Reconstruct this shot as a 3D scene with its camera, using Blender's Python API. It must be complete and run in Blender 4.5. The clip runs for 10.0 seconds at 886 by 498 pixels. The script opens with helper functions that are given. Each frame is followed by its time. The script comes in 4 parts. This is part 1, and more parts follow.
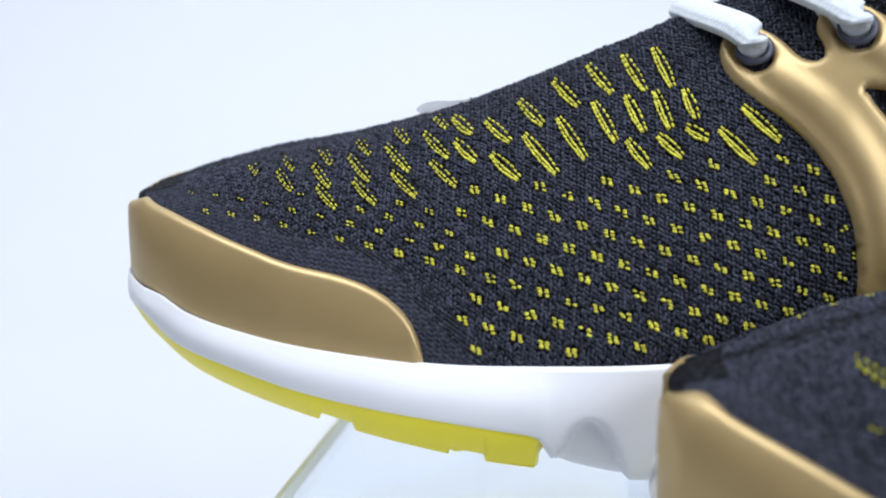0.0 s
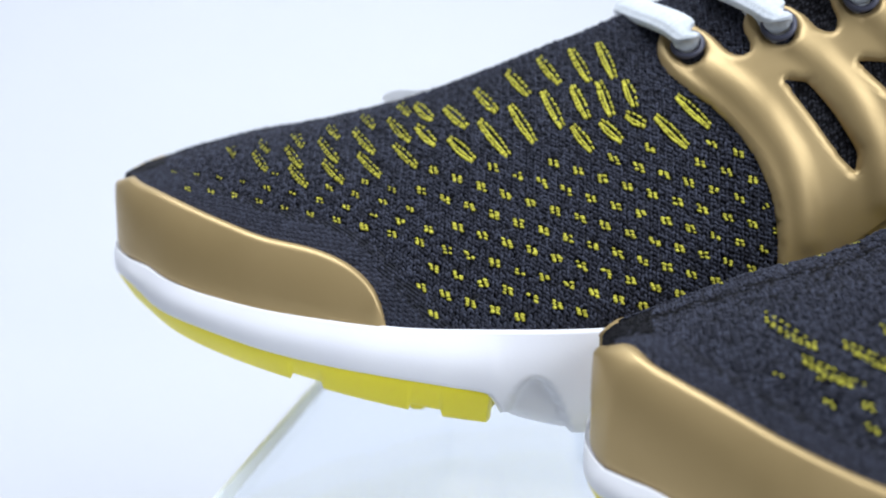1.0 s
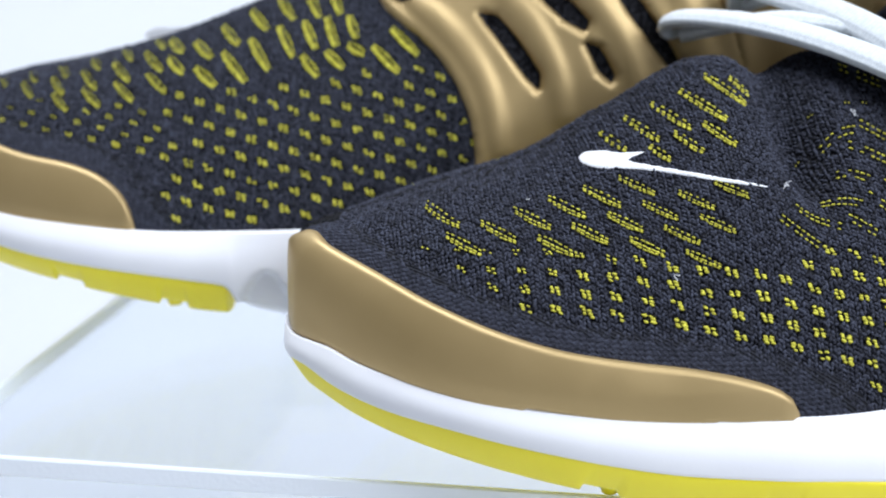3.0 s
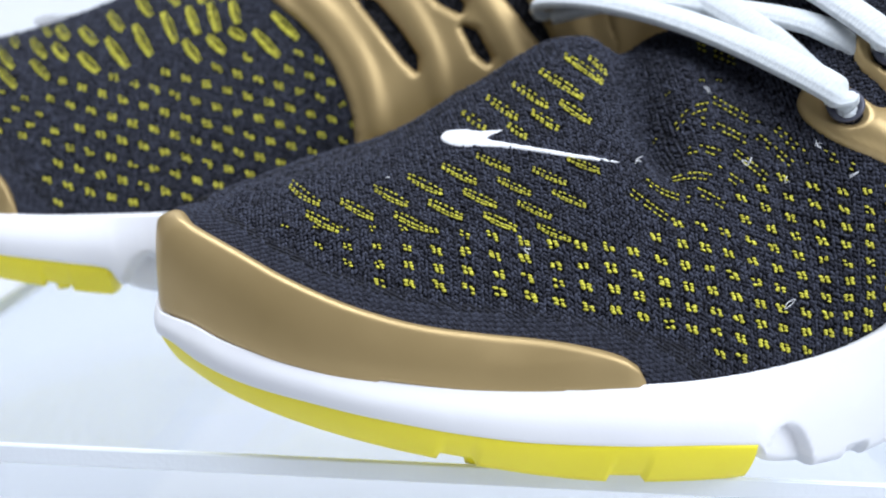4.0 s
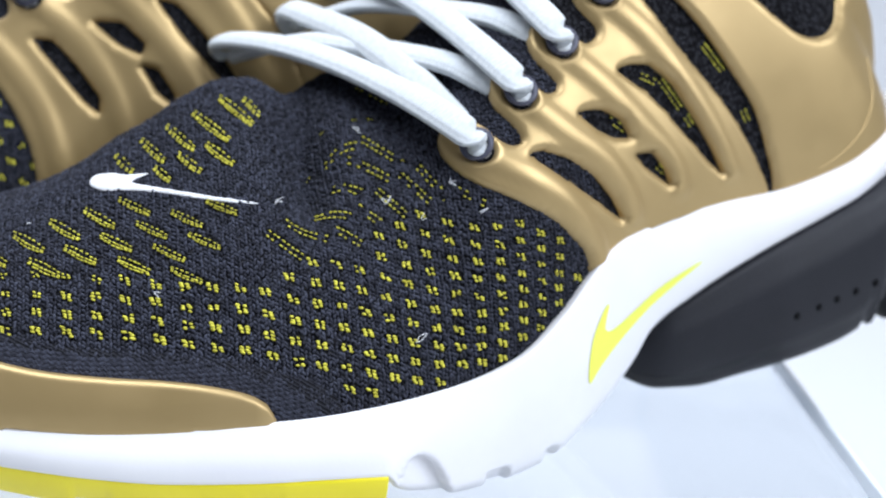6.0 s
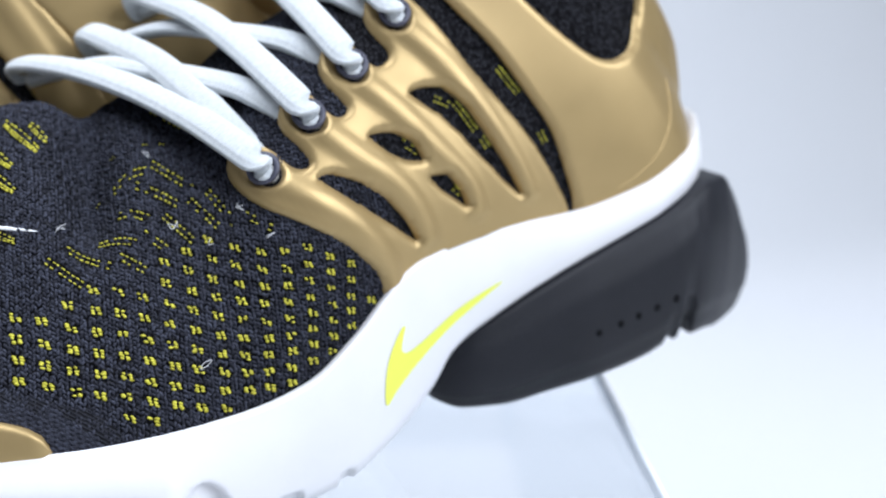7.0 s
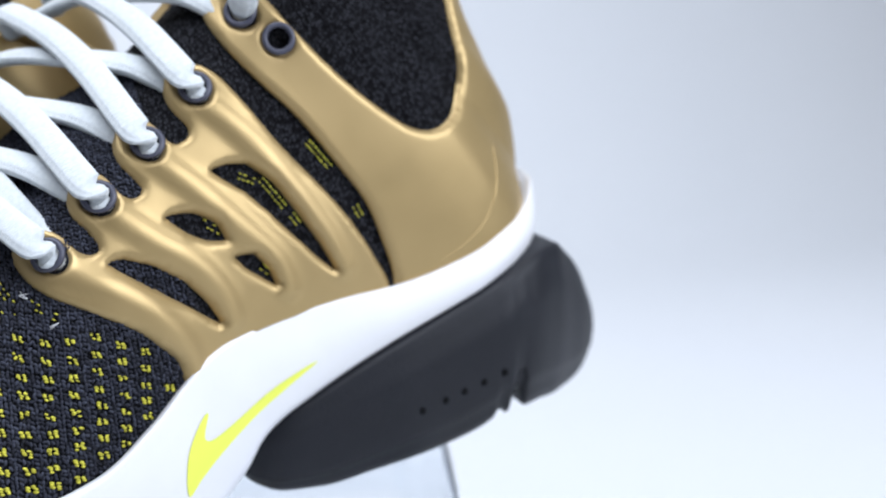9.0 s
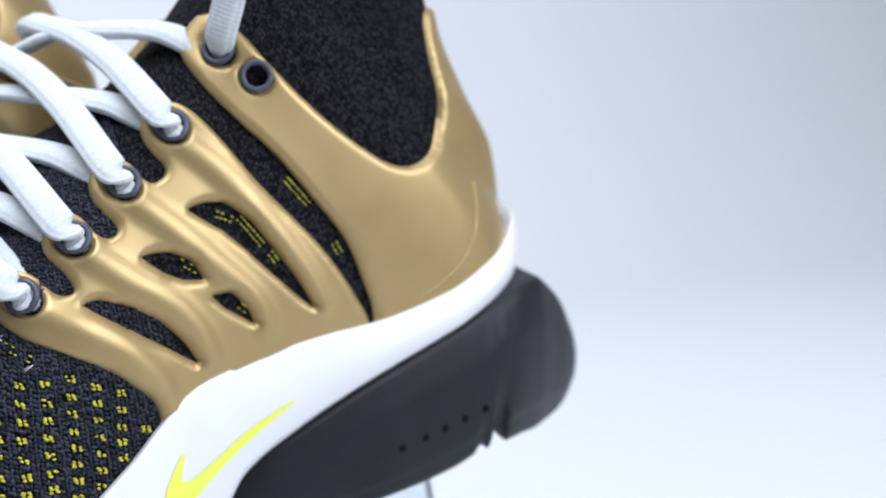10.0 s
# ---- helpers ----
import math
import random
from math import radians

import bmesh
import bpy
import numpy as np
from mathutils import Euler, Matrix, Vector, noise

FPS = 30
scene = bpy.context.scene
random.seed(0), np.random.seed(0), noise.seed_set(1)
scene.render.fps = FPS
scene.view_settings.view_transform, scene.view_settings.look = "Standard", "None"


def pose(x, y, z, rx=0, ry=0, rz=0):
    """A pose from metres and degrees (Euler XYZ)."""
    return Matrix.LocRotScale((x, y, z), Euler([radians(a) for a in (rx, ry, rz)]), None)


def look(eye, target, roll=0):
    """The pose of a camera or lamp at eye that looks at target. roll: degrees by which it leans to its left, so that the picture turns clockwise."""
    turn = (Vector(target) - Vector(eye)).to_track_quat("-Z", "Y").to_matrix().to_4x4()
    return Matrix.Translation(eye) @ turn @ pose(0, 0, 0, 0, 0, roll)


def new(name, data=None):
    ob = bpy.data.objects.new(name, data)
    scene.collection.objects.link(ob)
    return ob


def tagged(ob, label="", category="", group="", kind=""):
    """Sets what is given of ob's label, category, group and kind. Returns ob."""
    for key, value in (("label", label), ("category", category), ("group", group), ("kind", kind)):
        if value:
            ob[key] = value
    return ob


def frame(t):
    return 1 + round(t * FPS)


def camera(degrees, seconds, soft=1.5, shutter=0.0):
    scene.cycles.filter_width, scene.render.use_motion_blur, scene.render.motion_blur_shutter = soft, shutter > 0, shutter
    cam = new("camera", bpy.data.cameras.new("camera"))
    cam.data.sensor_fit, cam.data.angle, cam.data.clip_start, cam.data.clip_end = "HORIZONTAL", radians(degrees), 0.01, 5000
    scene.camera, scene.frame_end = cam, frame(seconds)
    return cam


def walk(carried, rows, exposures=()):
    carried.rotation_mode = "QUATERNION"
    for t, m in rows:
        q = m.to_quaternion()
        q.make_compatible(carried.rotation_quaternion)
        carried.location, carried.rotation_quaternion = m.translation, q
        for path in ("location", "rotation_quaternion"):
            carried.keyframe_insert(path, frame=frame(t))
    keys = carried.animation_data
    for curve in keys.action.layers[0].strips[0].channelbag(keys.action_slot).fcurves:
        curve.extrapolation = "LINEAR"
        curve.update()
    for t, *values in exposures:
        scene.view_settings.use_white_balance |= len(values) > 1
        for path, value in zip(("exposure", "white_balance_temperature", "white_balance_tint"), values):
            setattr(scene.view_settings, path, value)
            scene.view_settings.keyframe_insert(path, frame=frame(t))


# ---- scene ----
from mathutils import geometry
cam = camera(43.3, 10.0, 2.0)
cam.data.dof.use_dof, cam.data.dof.focus_distance, cam.data.dof.aperture_fstop = True, 0.222, 9.5
METRES, EYE, TILT, LEAN, TURN = 0.24, 0.1135, -14.0, 0.0, 0.0
ROWS = [
    (0.0, 0.0, 0.0, 0.0, 0.0, 0.0, 0.0),
    (0.5, 0.0069, -0.0433, -0.013, -0.43, 0.13, -0.02),
    (1.0, 0.0135, -0.0894, -0.0254, -1.2, 0.18, -0.24),
    (1.5, 0.0545, -0.1413, -0.0509, -2.11, 0.24, -0.13),
    (2.0, 0.0933, -0.1809, -0.0646, -3.31, -0.02, 0.42),
    (2.5, 0.1382, -0.2245, -0.0785, -4.39, -0.72, 0.66),
    (4.0, 0.2863, -0.2896, -0.1016, -6.29, -1.74, 1.58),
    (4.5, 0.3241, -0.303, -0.1136, -6.91, -2.01, 2.04),
    (5.0, 0.3734, -0.3072, -0.11, -7.02, -2.63, 2.23),
    (5.5, 0.4451, -0.322, -0.0937, -8.66, -1.89, 2.56),
    (7.0, 0.6285, -0.3704, -0.0832, -15.13, -0.91, 3.73),
    (7.5, 0.6777, -0.3709, -0.0765, -16.17, -0.52, 4.06),
    (8.0, 0.7082, -0.3689, -0.0619, -16.9, -0.66, 4.23),
    (8.5, 0.737, -0.3791, -0.0459, -17.28, -0.34, 4.14),
    (9.0, 0.7719, -0.3762, -0.0313, -17.5, -0.39, 4.41),
    (9.5, 0.7891, -0.3755, -0.0099, -17.8, -0.31, 4.32),
    (10.0, 0.7881, -0.3759, -0.0082, -17.83, 0.19, 4.52),
]
walk(cam, [(t, pose(0, 0, EYE, TILT, LEAN, TURN) @ pose(METRES * x, METRES * y, METRES * z, 90 + pitch, roll, yaw)) for t, x, y, z, yaw, pitch, roll in ROWS],
     exposures=[(0.0, 0.2), (2.5, 0.25), (5.5, 0.28), (7.5, 0.2), (10.0, 0.18)])

# ---- light: large softboxes out of view, in an assumed grey studio ----
world = bpy.data.worlds.new("studio")
scene.world = world
world.use_nodes = True
world.node_tree.nodes["Background"].inputs[0].default_value = (0.80, 0.88, 1.0, 1)
world.node_tree.nodes["Background"].inputs[1].default_value = 0.25


def softbox(name, eye, target, w, h, power, colour):
    data = bpy.data.lights.new(name, "AREA")
    data.shape, data.size, data.size_y, data.energy, data.color = "RECTANGLE", w, h, power, colour
    ob = new(name, data)
    ob.matrix_world = look(eye, target)
    return ob


softbox("key_softbox", (0.85, -0.50, 0.68), (0.14, 0.17, 0.03), 0.8, 0.8, 12.8, (0.83, 0.89, 1.0))
softbox("top_softbox", (-0.05, 0.0, 1.1), (0.1, 0.2, 0.0), 0.8, 0.6, 9.0, (0.83, 0.89, 1.0))
# unseen fill lamp, added only to brighten the backdrop
softbox("backdrop_fill", (-0.30, 0.45, 1.25), (-0.25, 1.1, 0.5), 1.5, 0.4, 15.5, (0.83, 0.89, 1.0))


# ---- materials ----
def material(name, colour, rough=0.5, metal=0.0, **extra):
    m = bpy.data.materials.new(name)
    m.use_nodes = True
    b = m.node_tree.nodes["Principled BSDF"]
    b.inputs["Base Color"].default_value = (*colour, 1)
    b.inputs["Roughness"].default_value = rough
    b.inputs["Metallic"].default_value = metal
    for key, value in extra.items():
        b.inputs[key.replace("_", " ")].default_value = value
    return m


def node(m, kind, **inputs):
    n = m.node_tree.nodes.new(kind)
    for key, value in inputs.items():
        n.inputs[key].default_value = value
    return n


def wire(m, a, out, b, into):
    m.node_tree.links.new(a.outputs[out], b.inputs[into])


def vary(m, scale, low, high, detail=4.0, coord="Object"):
    """Mottles the base colour between two tones."""
    b = m.node_tree.nodes["Principled BSDF"]
    tc = node(m, "ShaderNodeTexCoord")
    n = node(m, "ShaderNodeTexNoise", Scale=scale, Detail=detail)
    r = node(m, "ShaderNodeValToRGB")
    r.color_ramp.elements[0].position, r.color_ramp.elements[1].position = 0.3, 0.7
    r.color_ramp.elements[0].color, r.color_ramp.elements[1].color = (*low, 1), (*high, 1)
    wire(m, tc, coord, n, "Vector")
    wire(m, n, "Fac", r, "Fac")
    wire(m, r, "Color", b, "Base Color")


def rough_vary(m, scale, low, high):
    b = m.node_tree.nodes["Principled BSDF"]
    tc = node(m, "ShaderNodeTexCoord")
    n = node(m, "ShaderNodeTexNoise", Scale=scale, Detail=5.0)
    r = node(m, "ShaderNodeMapRange")
    r.inputs["From Min"].default_value, r.inputs["From Max"].default_value = 0.3, 0.7
    r.inputs["To Min"].default_value, r.inputs["To Max"].default_value = low, high
    wire(m, tc, "Object", n, "Vector")
    wire(m, n, "Fac", r, "Value")
    wire(m, r, "Result", b, "Roughness")


def grain(m, scale, strength, distance=0.0005, kind="noise", coord="Object"):
    b = m.node_tree.nodes["Principled BSDF"]
    tc = node(m, "ShaderNodeTexCoord")
    if kind == "noise":
        n = node(m, "ShaderNodeTexNoise", Scale=scale, Detail=3.0)
        out = "Fac"
    else:
        n = node(m, "ShaderNodeTexVoronoi", Scale=scale, Randomness=0.55)
        out = "Distance"
    bump = node(m, "ShaderNodeBump", Strength=strength, Distance=distance)
    bump.invert = kind != "noise"
    wire(m, tc, coord, n, "Vector")
    wire(m, n, out, bump, "Height")
    wire(m, bump, "Normal", b, "Normal")
    return n, bump


GOLD = material("gold_coated_plastic", (0.44, 0.315, 0.142), 0.44, 0.52)
vary(GOLD, 45, (0.42, 0.30, 0.133), (0.46, 0.33, 0.151))
rough_vary(GOLD, 160, 0.38, 0.46)
grain(GOLD, 2600, 0.06, 0.0002)
WHITE = material("white_foam", (0.82, 0.82, 0.84), 0.45)
vary(WHITE, 60, (0.80, 0.80, 0.83), (0.84, 0.84, 0.85))
grain(WHITE, 1500, 0.08, 0.0002)
YELLOW = material("yellow_rubber", (0.93, 0.79, 0.014), 0.42)
vary(YELLOW, 80, (0.91, 0.77, 0.012), (0.95, 0.81, 0.022))
BLACK = material("black_rubber", (0.011, 0.012, 0.016), 0.5, Specular_IOR_Level=0.3)
vary(BLACK, 90, (0.010, 0.011, 0.015), (0.014, 0.015, 0.020))
grain(BLACK, 1800, 0.35, 0.0003)
PRINT = material("yellow_print", (0.86, 0.90, 0.12), 0.5)
STITCH = material("yellow_yarn", (0.5, 0.46, 0.03), 0.6, Specular_IOR_Level=0.4)
# wide tone range paints the strands' highlights and shade into the colour
vary(STITCH, 1500, (0.28, 0.25, 0.014), (0.84, 0.79, 0.09))
LACE = material("white_lace", (0.60, 0.63, 0.65), 0.85)
vary(LACE, 900, (0.55, 0.585, 0.61), (0.65, 0.68, 0.69))


def lace_surface(m):
    """Close-set cross ribs of a woven lace, a little uneven, with a fine fuzz."""
    b = m.node_tree.nodes["Principled BSDF"]
    tc = node(m, "ShaderNodeTexCoord")
    rib = node(m, "ShaderNodeTexWave", Scale=330.0, Distortion=1.2, Detail=2.0)
    rib.inputs["Detail Scale"].default_value = 2.0
    fuzz = node(m, "ShaderNodeTexNoise", Scale=3800.0, Detail=3.0)
    one = node(m, "ShaderNodeBump", Strength=0.28, Distance=0.0002)
    two = node(m, "ShaderNodeBump", Strength=0.5, Distance=0.00025)
    wire(m, tc, "UV", rib, "Vector")
    wire(m, tc, "Object", fuzz, "Vector")
    wire(m, rib, "Fac", one, "Height")
    wire(m, fuzz, "Fac", two, "Height")
    wire(m, one, "Normal", two, "Normal")
    wire(m, two, "Normal", b, "Normal")


lace_surface(LACE)
THREAD = material("white_thread", (0.85, 0.86, 0.88), 0.7)
grain(THREAD, 2600, 0.9, 0.0004)
EYELET = material("dark_grey_eyelet", (0.06, 0.062, 0.09), 0.4)
HOLE_SHADE = material("hole_shade", (0.006, 0.006, 0.007), 0.9, Specular_IOR_Level=0.1)
KNIT = material("black_knit", (0.014, 0.014, 0.017), 0.85, Specular_IOR_Level=0.12)


def knit_surface(m):
    """Small yarn loops in rows over a coarse rib; gap shade and lighter crowns are put into the colour."""
    b = m.node_tree.nodes["Principled BSDF"]
    tc = node(m, "ShaderNodeTexCoord")
    fine = node(m, "ShaderNodeTexVoronoi", Scale=1080.0, Randomness=0.6)
    coarse = node(m, "ShaderNodeTexVoronoi", Scale=330.0, Randomness=0.35)
    fuzz = node(m, "ShaderNodeTexNoise", Scale=5200.0, Detail=3.0)
    for n in (fine, coarse, fuzz):
        wire(m, tc, "UV", n, "Vector")
    ramp = node(m, "ShaderNodeValToRGB")
    ramp.color_ramp.elements[0].position, ramp.color_ramp.elements[1].position = 0.12, 0.62
    ramp.color_ramp.elements[0].color, ramp.color_ramp.elements[1].color = (0.038, 0.039, 0.047, 1), (0.002, 0.002, 0.003, 1)
    wire(m, fine, "Distance", ramp, "Fac")
    wire(m, ramp, "Color", b, "Base Color")
    one = node(m, "ShaderNodeBump", Strength=0.8, Distance=0.0012)
    two = node(m, "ShaderNodeBump", Strength=1.0, Distance=0.0007)
    three = node(m, "ShaderNodeBump", Strength=0.5, Distance=0.0002)
    one.invert = two.invert = True
    wire(m, coarse, "Distance", one, "Height")
    wire(m, fine, "Distance", two, "Height")
    wire(m, fuzz, "Fac", three, "Height")
    wire(m, one, "Normal", two, "Normal")
    wire(m, two, "Normal", three, "Normal")
    wire(m, three, "Normal", b, "Normal")


knit_surface(KNIT)
YARN = material("black_yarn", (0.019, 0.0205, 0.027), 0.8, Specular_IOR_Level=0.2)


def yarn_surface(m):
    b = m.node_tree.nodes["Principled BSDF"]
    geo = node(m, "ShaderNodeNewGeometry")
    ramp = node(m, "ShaderNodeValToRGB")
    ramp.color_ramp.elements[0].color, ramp.color_ramp.elements[1].color = (0.017, 0.018, 0.026, 1), (0.056, 0.061, 0.086, 1)
    wire(m, geo, "Random Per Island", ramp, "Fac")
    wire(m, ramp, "Color", b, "Base Color")
    grain(m, 6000, 0.5, 0.0002)


yarn_surface(YARN)
RIB = material("black_ribbed_knit", (0.012, 0.012, 0.015), 0.8, Specular_IOR_Level=0.15)


def rib_surface(m):
    b = m.node_tree.nodes["Principled BSDF"]
    tc = node(m, "ShaderNodeTexCoord")
    w = node(m, "ShaderNodeTexWave", Scale=560.0, Distortion=2.0, Detail=2.0)
    w.inputs["Detail Scale"].default_value = 3.0
    w.bands_direction = "DIAGONAL"
    bump = node(m, "ShaderNodeBump", Strength=0.6, Distance=0.0004)
    # groove shade is also put into the colour: darker troughs, lighter ridges
    ramp = node(m, "ShaderNodeValToRGB")
    ramp.color_ramp.elements[0].color, ramp.color_ramp.elements[1].color = (0.007, 0.007, 0.009, 1), (0.024, 0.025, 0.032, 1)
    wire(m, tc, "Object", w, "Vector")
    wire(m, w, "Fac", ramp, "Fac")
    wire(m, ramp, "Color", b, "Base Color")
    wire(m, w, "Fac", bump, "Height")
    wire(m, bump, "Normal", b, "Normal")


rib_surface(RIB)
WALL = material("white_paint", (0.80, 0.81, 0.82), 0.9)
vary(WALL, 1.2, (0.78, 0.79, 0.81), (0.82, 0.83, 0.83))
# tone of the added surround, dark enough to give the gold contrast
GREY = material("grey_surround", (0.30, 0.30, 0.31), 0.9)
vary(GREY, 1.2, (0.28, 0.28, 0.295), (0.32, 0.32, 0.325))
PAPER = material("pale_grey_paper", (0.60, 0.61, 0.63), 0.9)
vary(PAPER, 1.5, (0.585, 0.60, 0.62), (0.62, 0.63, 0.645))
ACRYLIC = bpy.data.materials.new("clear_acrylic")
ACRYLIC.use_nodes = True


def clear_surface(m):
    """A thin clear sheet: light goes straight through, and the surface mirrors a little."""
    nodes = m.node_tree.nodes
    nodes.remove(nodes["Principled BSDF"])
    clear = node(m, "ShaderNodeBsdfTransparent", Color=(0.965, 0.975, 0.985, 1))
    gloss = node(m, "ShaderNodeBsdfGlossy", Color=(1, 1, 1, 1), Roughness=0.04)
    mix = node(m, "ShaderNodeMixShader")
    mix.inputs[0].default_value = 0.07
    wire(m, clear, "BSDF", mix, 1)
    wire(m, gloss, "BSDF", mix, 2)
    m.node_tree.links.new(mix.outputs[0], nodes["Material Output"].inputs["Surface"])


clear_surface(ACRYLIC)
FROST = material("sawn_acrylic_edge", (0.86, 0.90, 0.94), 0.45)
grain(FROST, 900, 0.3, 0.0003)


# ---- small tools ----
def link(name, bm, mat, parent=None, label="", smooth=True):
    me = bpy.data.meshes.new(name)
    bm.to_mesh(me)
    bm.free()
    me.materials.append(mat)
    if smooth:
        me.polygons.foreach_set("use_smooth", [True] * len(me.polygons))
    ob = new(name, me)
    ob.parent = parent
    return tagged(ob, label)


def grid_mesh(points, closed_u=False, closed_v=False):
    """A bmesh from an array of rows of points."""
    bm = bmesh.new()
    nu, nv = points.shape[:2]
    vs = [[bm.verts.new(points[i, j]) for j in range(nv)] for i in range(nu)]
    for i in range(nu if closed_u else nu - 1):
        for j in range(nv if closed_v else nv - 1):
            a, b = (i + 1) % nu, (j + 1) % nv
            bm.faces.new((vs[i][j], vs[a][j], vs[a][b], vs[i][b]))
    return bm


def tidy(bm, merge=2e-5):
    bmesh.ops.remove_doubles(bm, verts=bm.verts[:], dist=merge)
    bmesh.ops.recalc_face_normals(bm, faces=bm.faces[:])
    return bm


def box(x0, x1, y0, y1, z0, z1, bevel=0.0):
    bm = bmesh.new()
    bmesh.ops.create_cube(bm, size=1.0, matrix=Matrix.LocRotScale(((x0 + x1) / 2, (y0 + y1) / 2, (z0 + z1) / 2), None, (x1 - x0, y1 - y0, z1 - z0)))
    if bevel:
        bmesh.ops.bevel(bm, geom=bm.edges[:], offset=bevel, segments=2, affect="EDGES")
    return bm


class Curve:
    """A smooth curve through a few values, without overshoot."""

    def __init__(self, *pairs):
        self.x = np.array([p[0] for p in pairs], float)
        self.y = np.array([p[1] for p in pairs], float)
        h, d = np.diff(self.x), np.diff(self.y) / np.diff(self.x)
        m = np.zeros(len(self.x))
        m[0], m[-1] = d[0], d[-1]
        for i in range(1, len(d)):
            if d[i - 1] * d[i] > 0:
                w1, w2 = 2 * h[i] + h[i - 1], h[i] + 2 * h[i - 1]
                m[i] = (w1 + w2) / (w1 / d[i - 1] + w2 / d[i])
        self.m = m

    def __call__(self, x):
        x = np.clip(np.asarray(x, float), self.x[0], self.x[-1])
        i = np.clip(np.searchsorted(self.x, x) - 1, 0, len(self.x) - 2)
        h = self.x[i + 1] - self.x[i]
        u = (x - self.x[i]) / h
        return ((2 * u**3 - 3 * u**2 + 1) * self.y[i] + (u**3 - 2 * u**2 + u) * h * self.m[i]
                + (3 * u**2 - 2 * u**3) * self.y[i + 1] + (u**3 - u**2) * h * self.m[i + 1])


def smooth_loop(pts, steps=5, closed=True):
    """Catmull-Rom through the points of an outline."""
    p = np.array(pts, float)
    n, out = len(p), []
    for i in range(n if closed else n - 1):
        a, b, c, d = (p[(i + k) % n] if closed else p[min(max(i + k, 0), n - 1)] for k in (-1, 0, 1, 2))
        for u in np.arange(steps) / steps:
            out.append(0.5 * (2 * b + (c - a) * u + (2 * a - 5 * b + 4 * c - d) * u**2 + (3 * b - a - 3 * c + d) * u**3))
    if not closed:
        out.append(p[-1])
    return np.array(out)


def chamfered(pts, rounds=2):
    """An outline with its corners cut a little."""
    p = np.array(pts, float)
    for i in range(rounds):
        f = 0.1 if i == 0 else 0.25
        nxt = np.roll(p, -1, 0)
        p = np.stack([p + (nxt - p) * f, nxt + (p - nxt) * f], 1).reshape(-1, 2)
    return p


def inside(poly, pts):
    x, y = pts[:, 0], pts[:, 1]
    hit = np.zeros(len(pts), bool)
    for (x0, y0), (x1, y1) in zip(poly, np.roll(poly, -1, 0)):
        cross = (y0 > y) != (y1 > y)
        hit ^= cross & (x < (x1 - x0) * (y - y0) / (y1 - y0 + 1e-12) + x0)
    return hit


# ---- the shoe's form, in millimetres: s from toe to heel, w to the outer side, h up ----
FEATHER_S = Curve((-3, -3), (157, 157), (172, 176), (186, 197), (200, 218), (214, 236), (228, 250), (238, 258), (246, 262), (256, 260.5), (268, 252.5), (280, 245), (296, 240.5))
FEATHER_H = Curve((-3, 31), (0, 30), (5, 29.8), (12, 28), (25, 25.4), (40, 23.6), (72, 21.4), (94, 21.5), (112, 22.5), (129, 24), (145, 28), (157, 36), (165, 43), (172, 49.5), (186, 54), (200, 56.5), (214, 61), (228, 67), (238, 71), (246, 77), (256, 89), (268, 105), (280, 122), (296, 148))
RIDGE_S = Curve((-3, -3), (112, 112), (129, 128), (145, 142), (157, 152), (172, 165), (186, 175), (200, 182), (214, 187), (228, 189), (296, 194))
TAIL = ((129, 94), (145, 98), (157, 103), (172, 112), (186, 122), (200, 131), (214, 138), (228, 143), (246, 149), (268, 154), (296, 158))
RIDGES = {1: Curve((-3, 50.5), (0, 51.6), (4, 52.6), (14, 54.5), (29, 58), (48, 62.5), (57, 66.5), (66, 72), (73, 75.5), (81, 80.5), (89, 84), (100, 85), (112, 85), (122, 86), (132, 89.5), *TAIL[1:]),
          -1: Curve((-3, 50), (0, 51), (4, 52), (16, 54), (30, 56.5), (44, 59), (68, 65.5), (87, 72.5), (104, 79.5), (118, 85), (132, 90), *TAIL[1:])}
RIDGE_H = RIDGES[1]


def form(k):
    """Takes up the form of the left (1) or right (-1) shoe."""
    global RIDGE_H, FOLD
    RIDGE_H = RIDGES[k]
    FOLD = 12.0 if k > 0 else 1.0

OUTER_W = Curve((-3, 0), (-2.7, 5), (-2, 9), (0, 14.5), (3, 19), (7, 23.5), (13, 29.5), (25, 38.5), (40, 45.5), (55, 49.5), (72, 52.5), (94, 55.5), (112, 57), (129, 55), (145, 52), (157, 47), (172, 39), (186, 34.5), (200, 32.5), (214, 32), (228, 31), (238, 29), (246, 27.5), (256, 26), (268, 24), (296, 23))
INNER_W = Curve((-3, 0), (-2.7, 5), (-2, 9), (0, 14), (3, 18.5), (7, 22.5), (13, 27.5), (25, 33), (40, 37.5), (60, 41), (77, 43), (99, 43.5), (117, 43), (134, 40.5), (150, 36.5), (160, 34.5), (172, 33.5), (200, 32), (214, 31), (228, 30), (238, 28), (246, 26.5), (256, 25), (268, 23), (296, 22))
FULL = Curve((-3, 5), (0, 4), (5, 3.2), (12, 2.6), (25, 2.2), (40, 2.0), (55, 1.75), (72, 1.52), (94, 1.42), (112, 1.36), (129, 1.42), (145, 1.85), (157, 2.1), (186, 2.3), (228, 2.5), (296, 2.2))
FLAT = Curve((-3, 1), (214, 1), (228, 0.88), (238, 0.5), (246, 0.0), (296, 0.0))


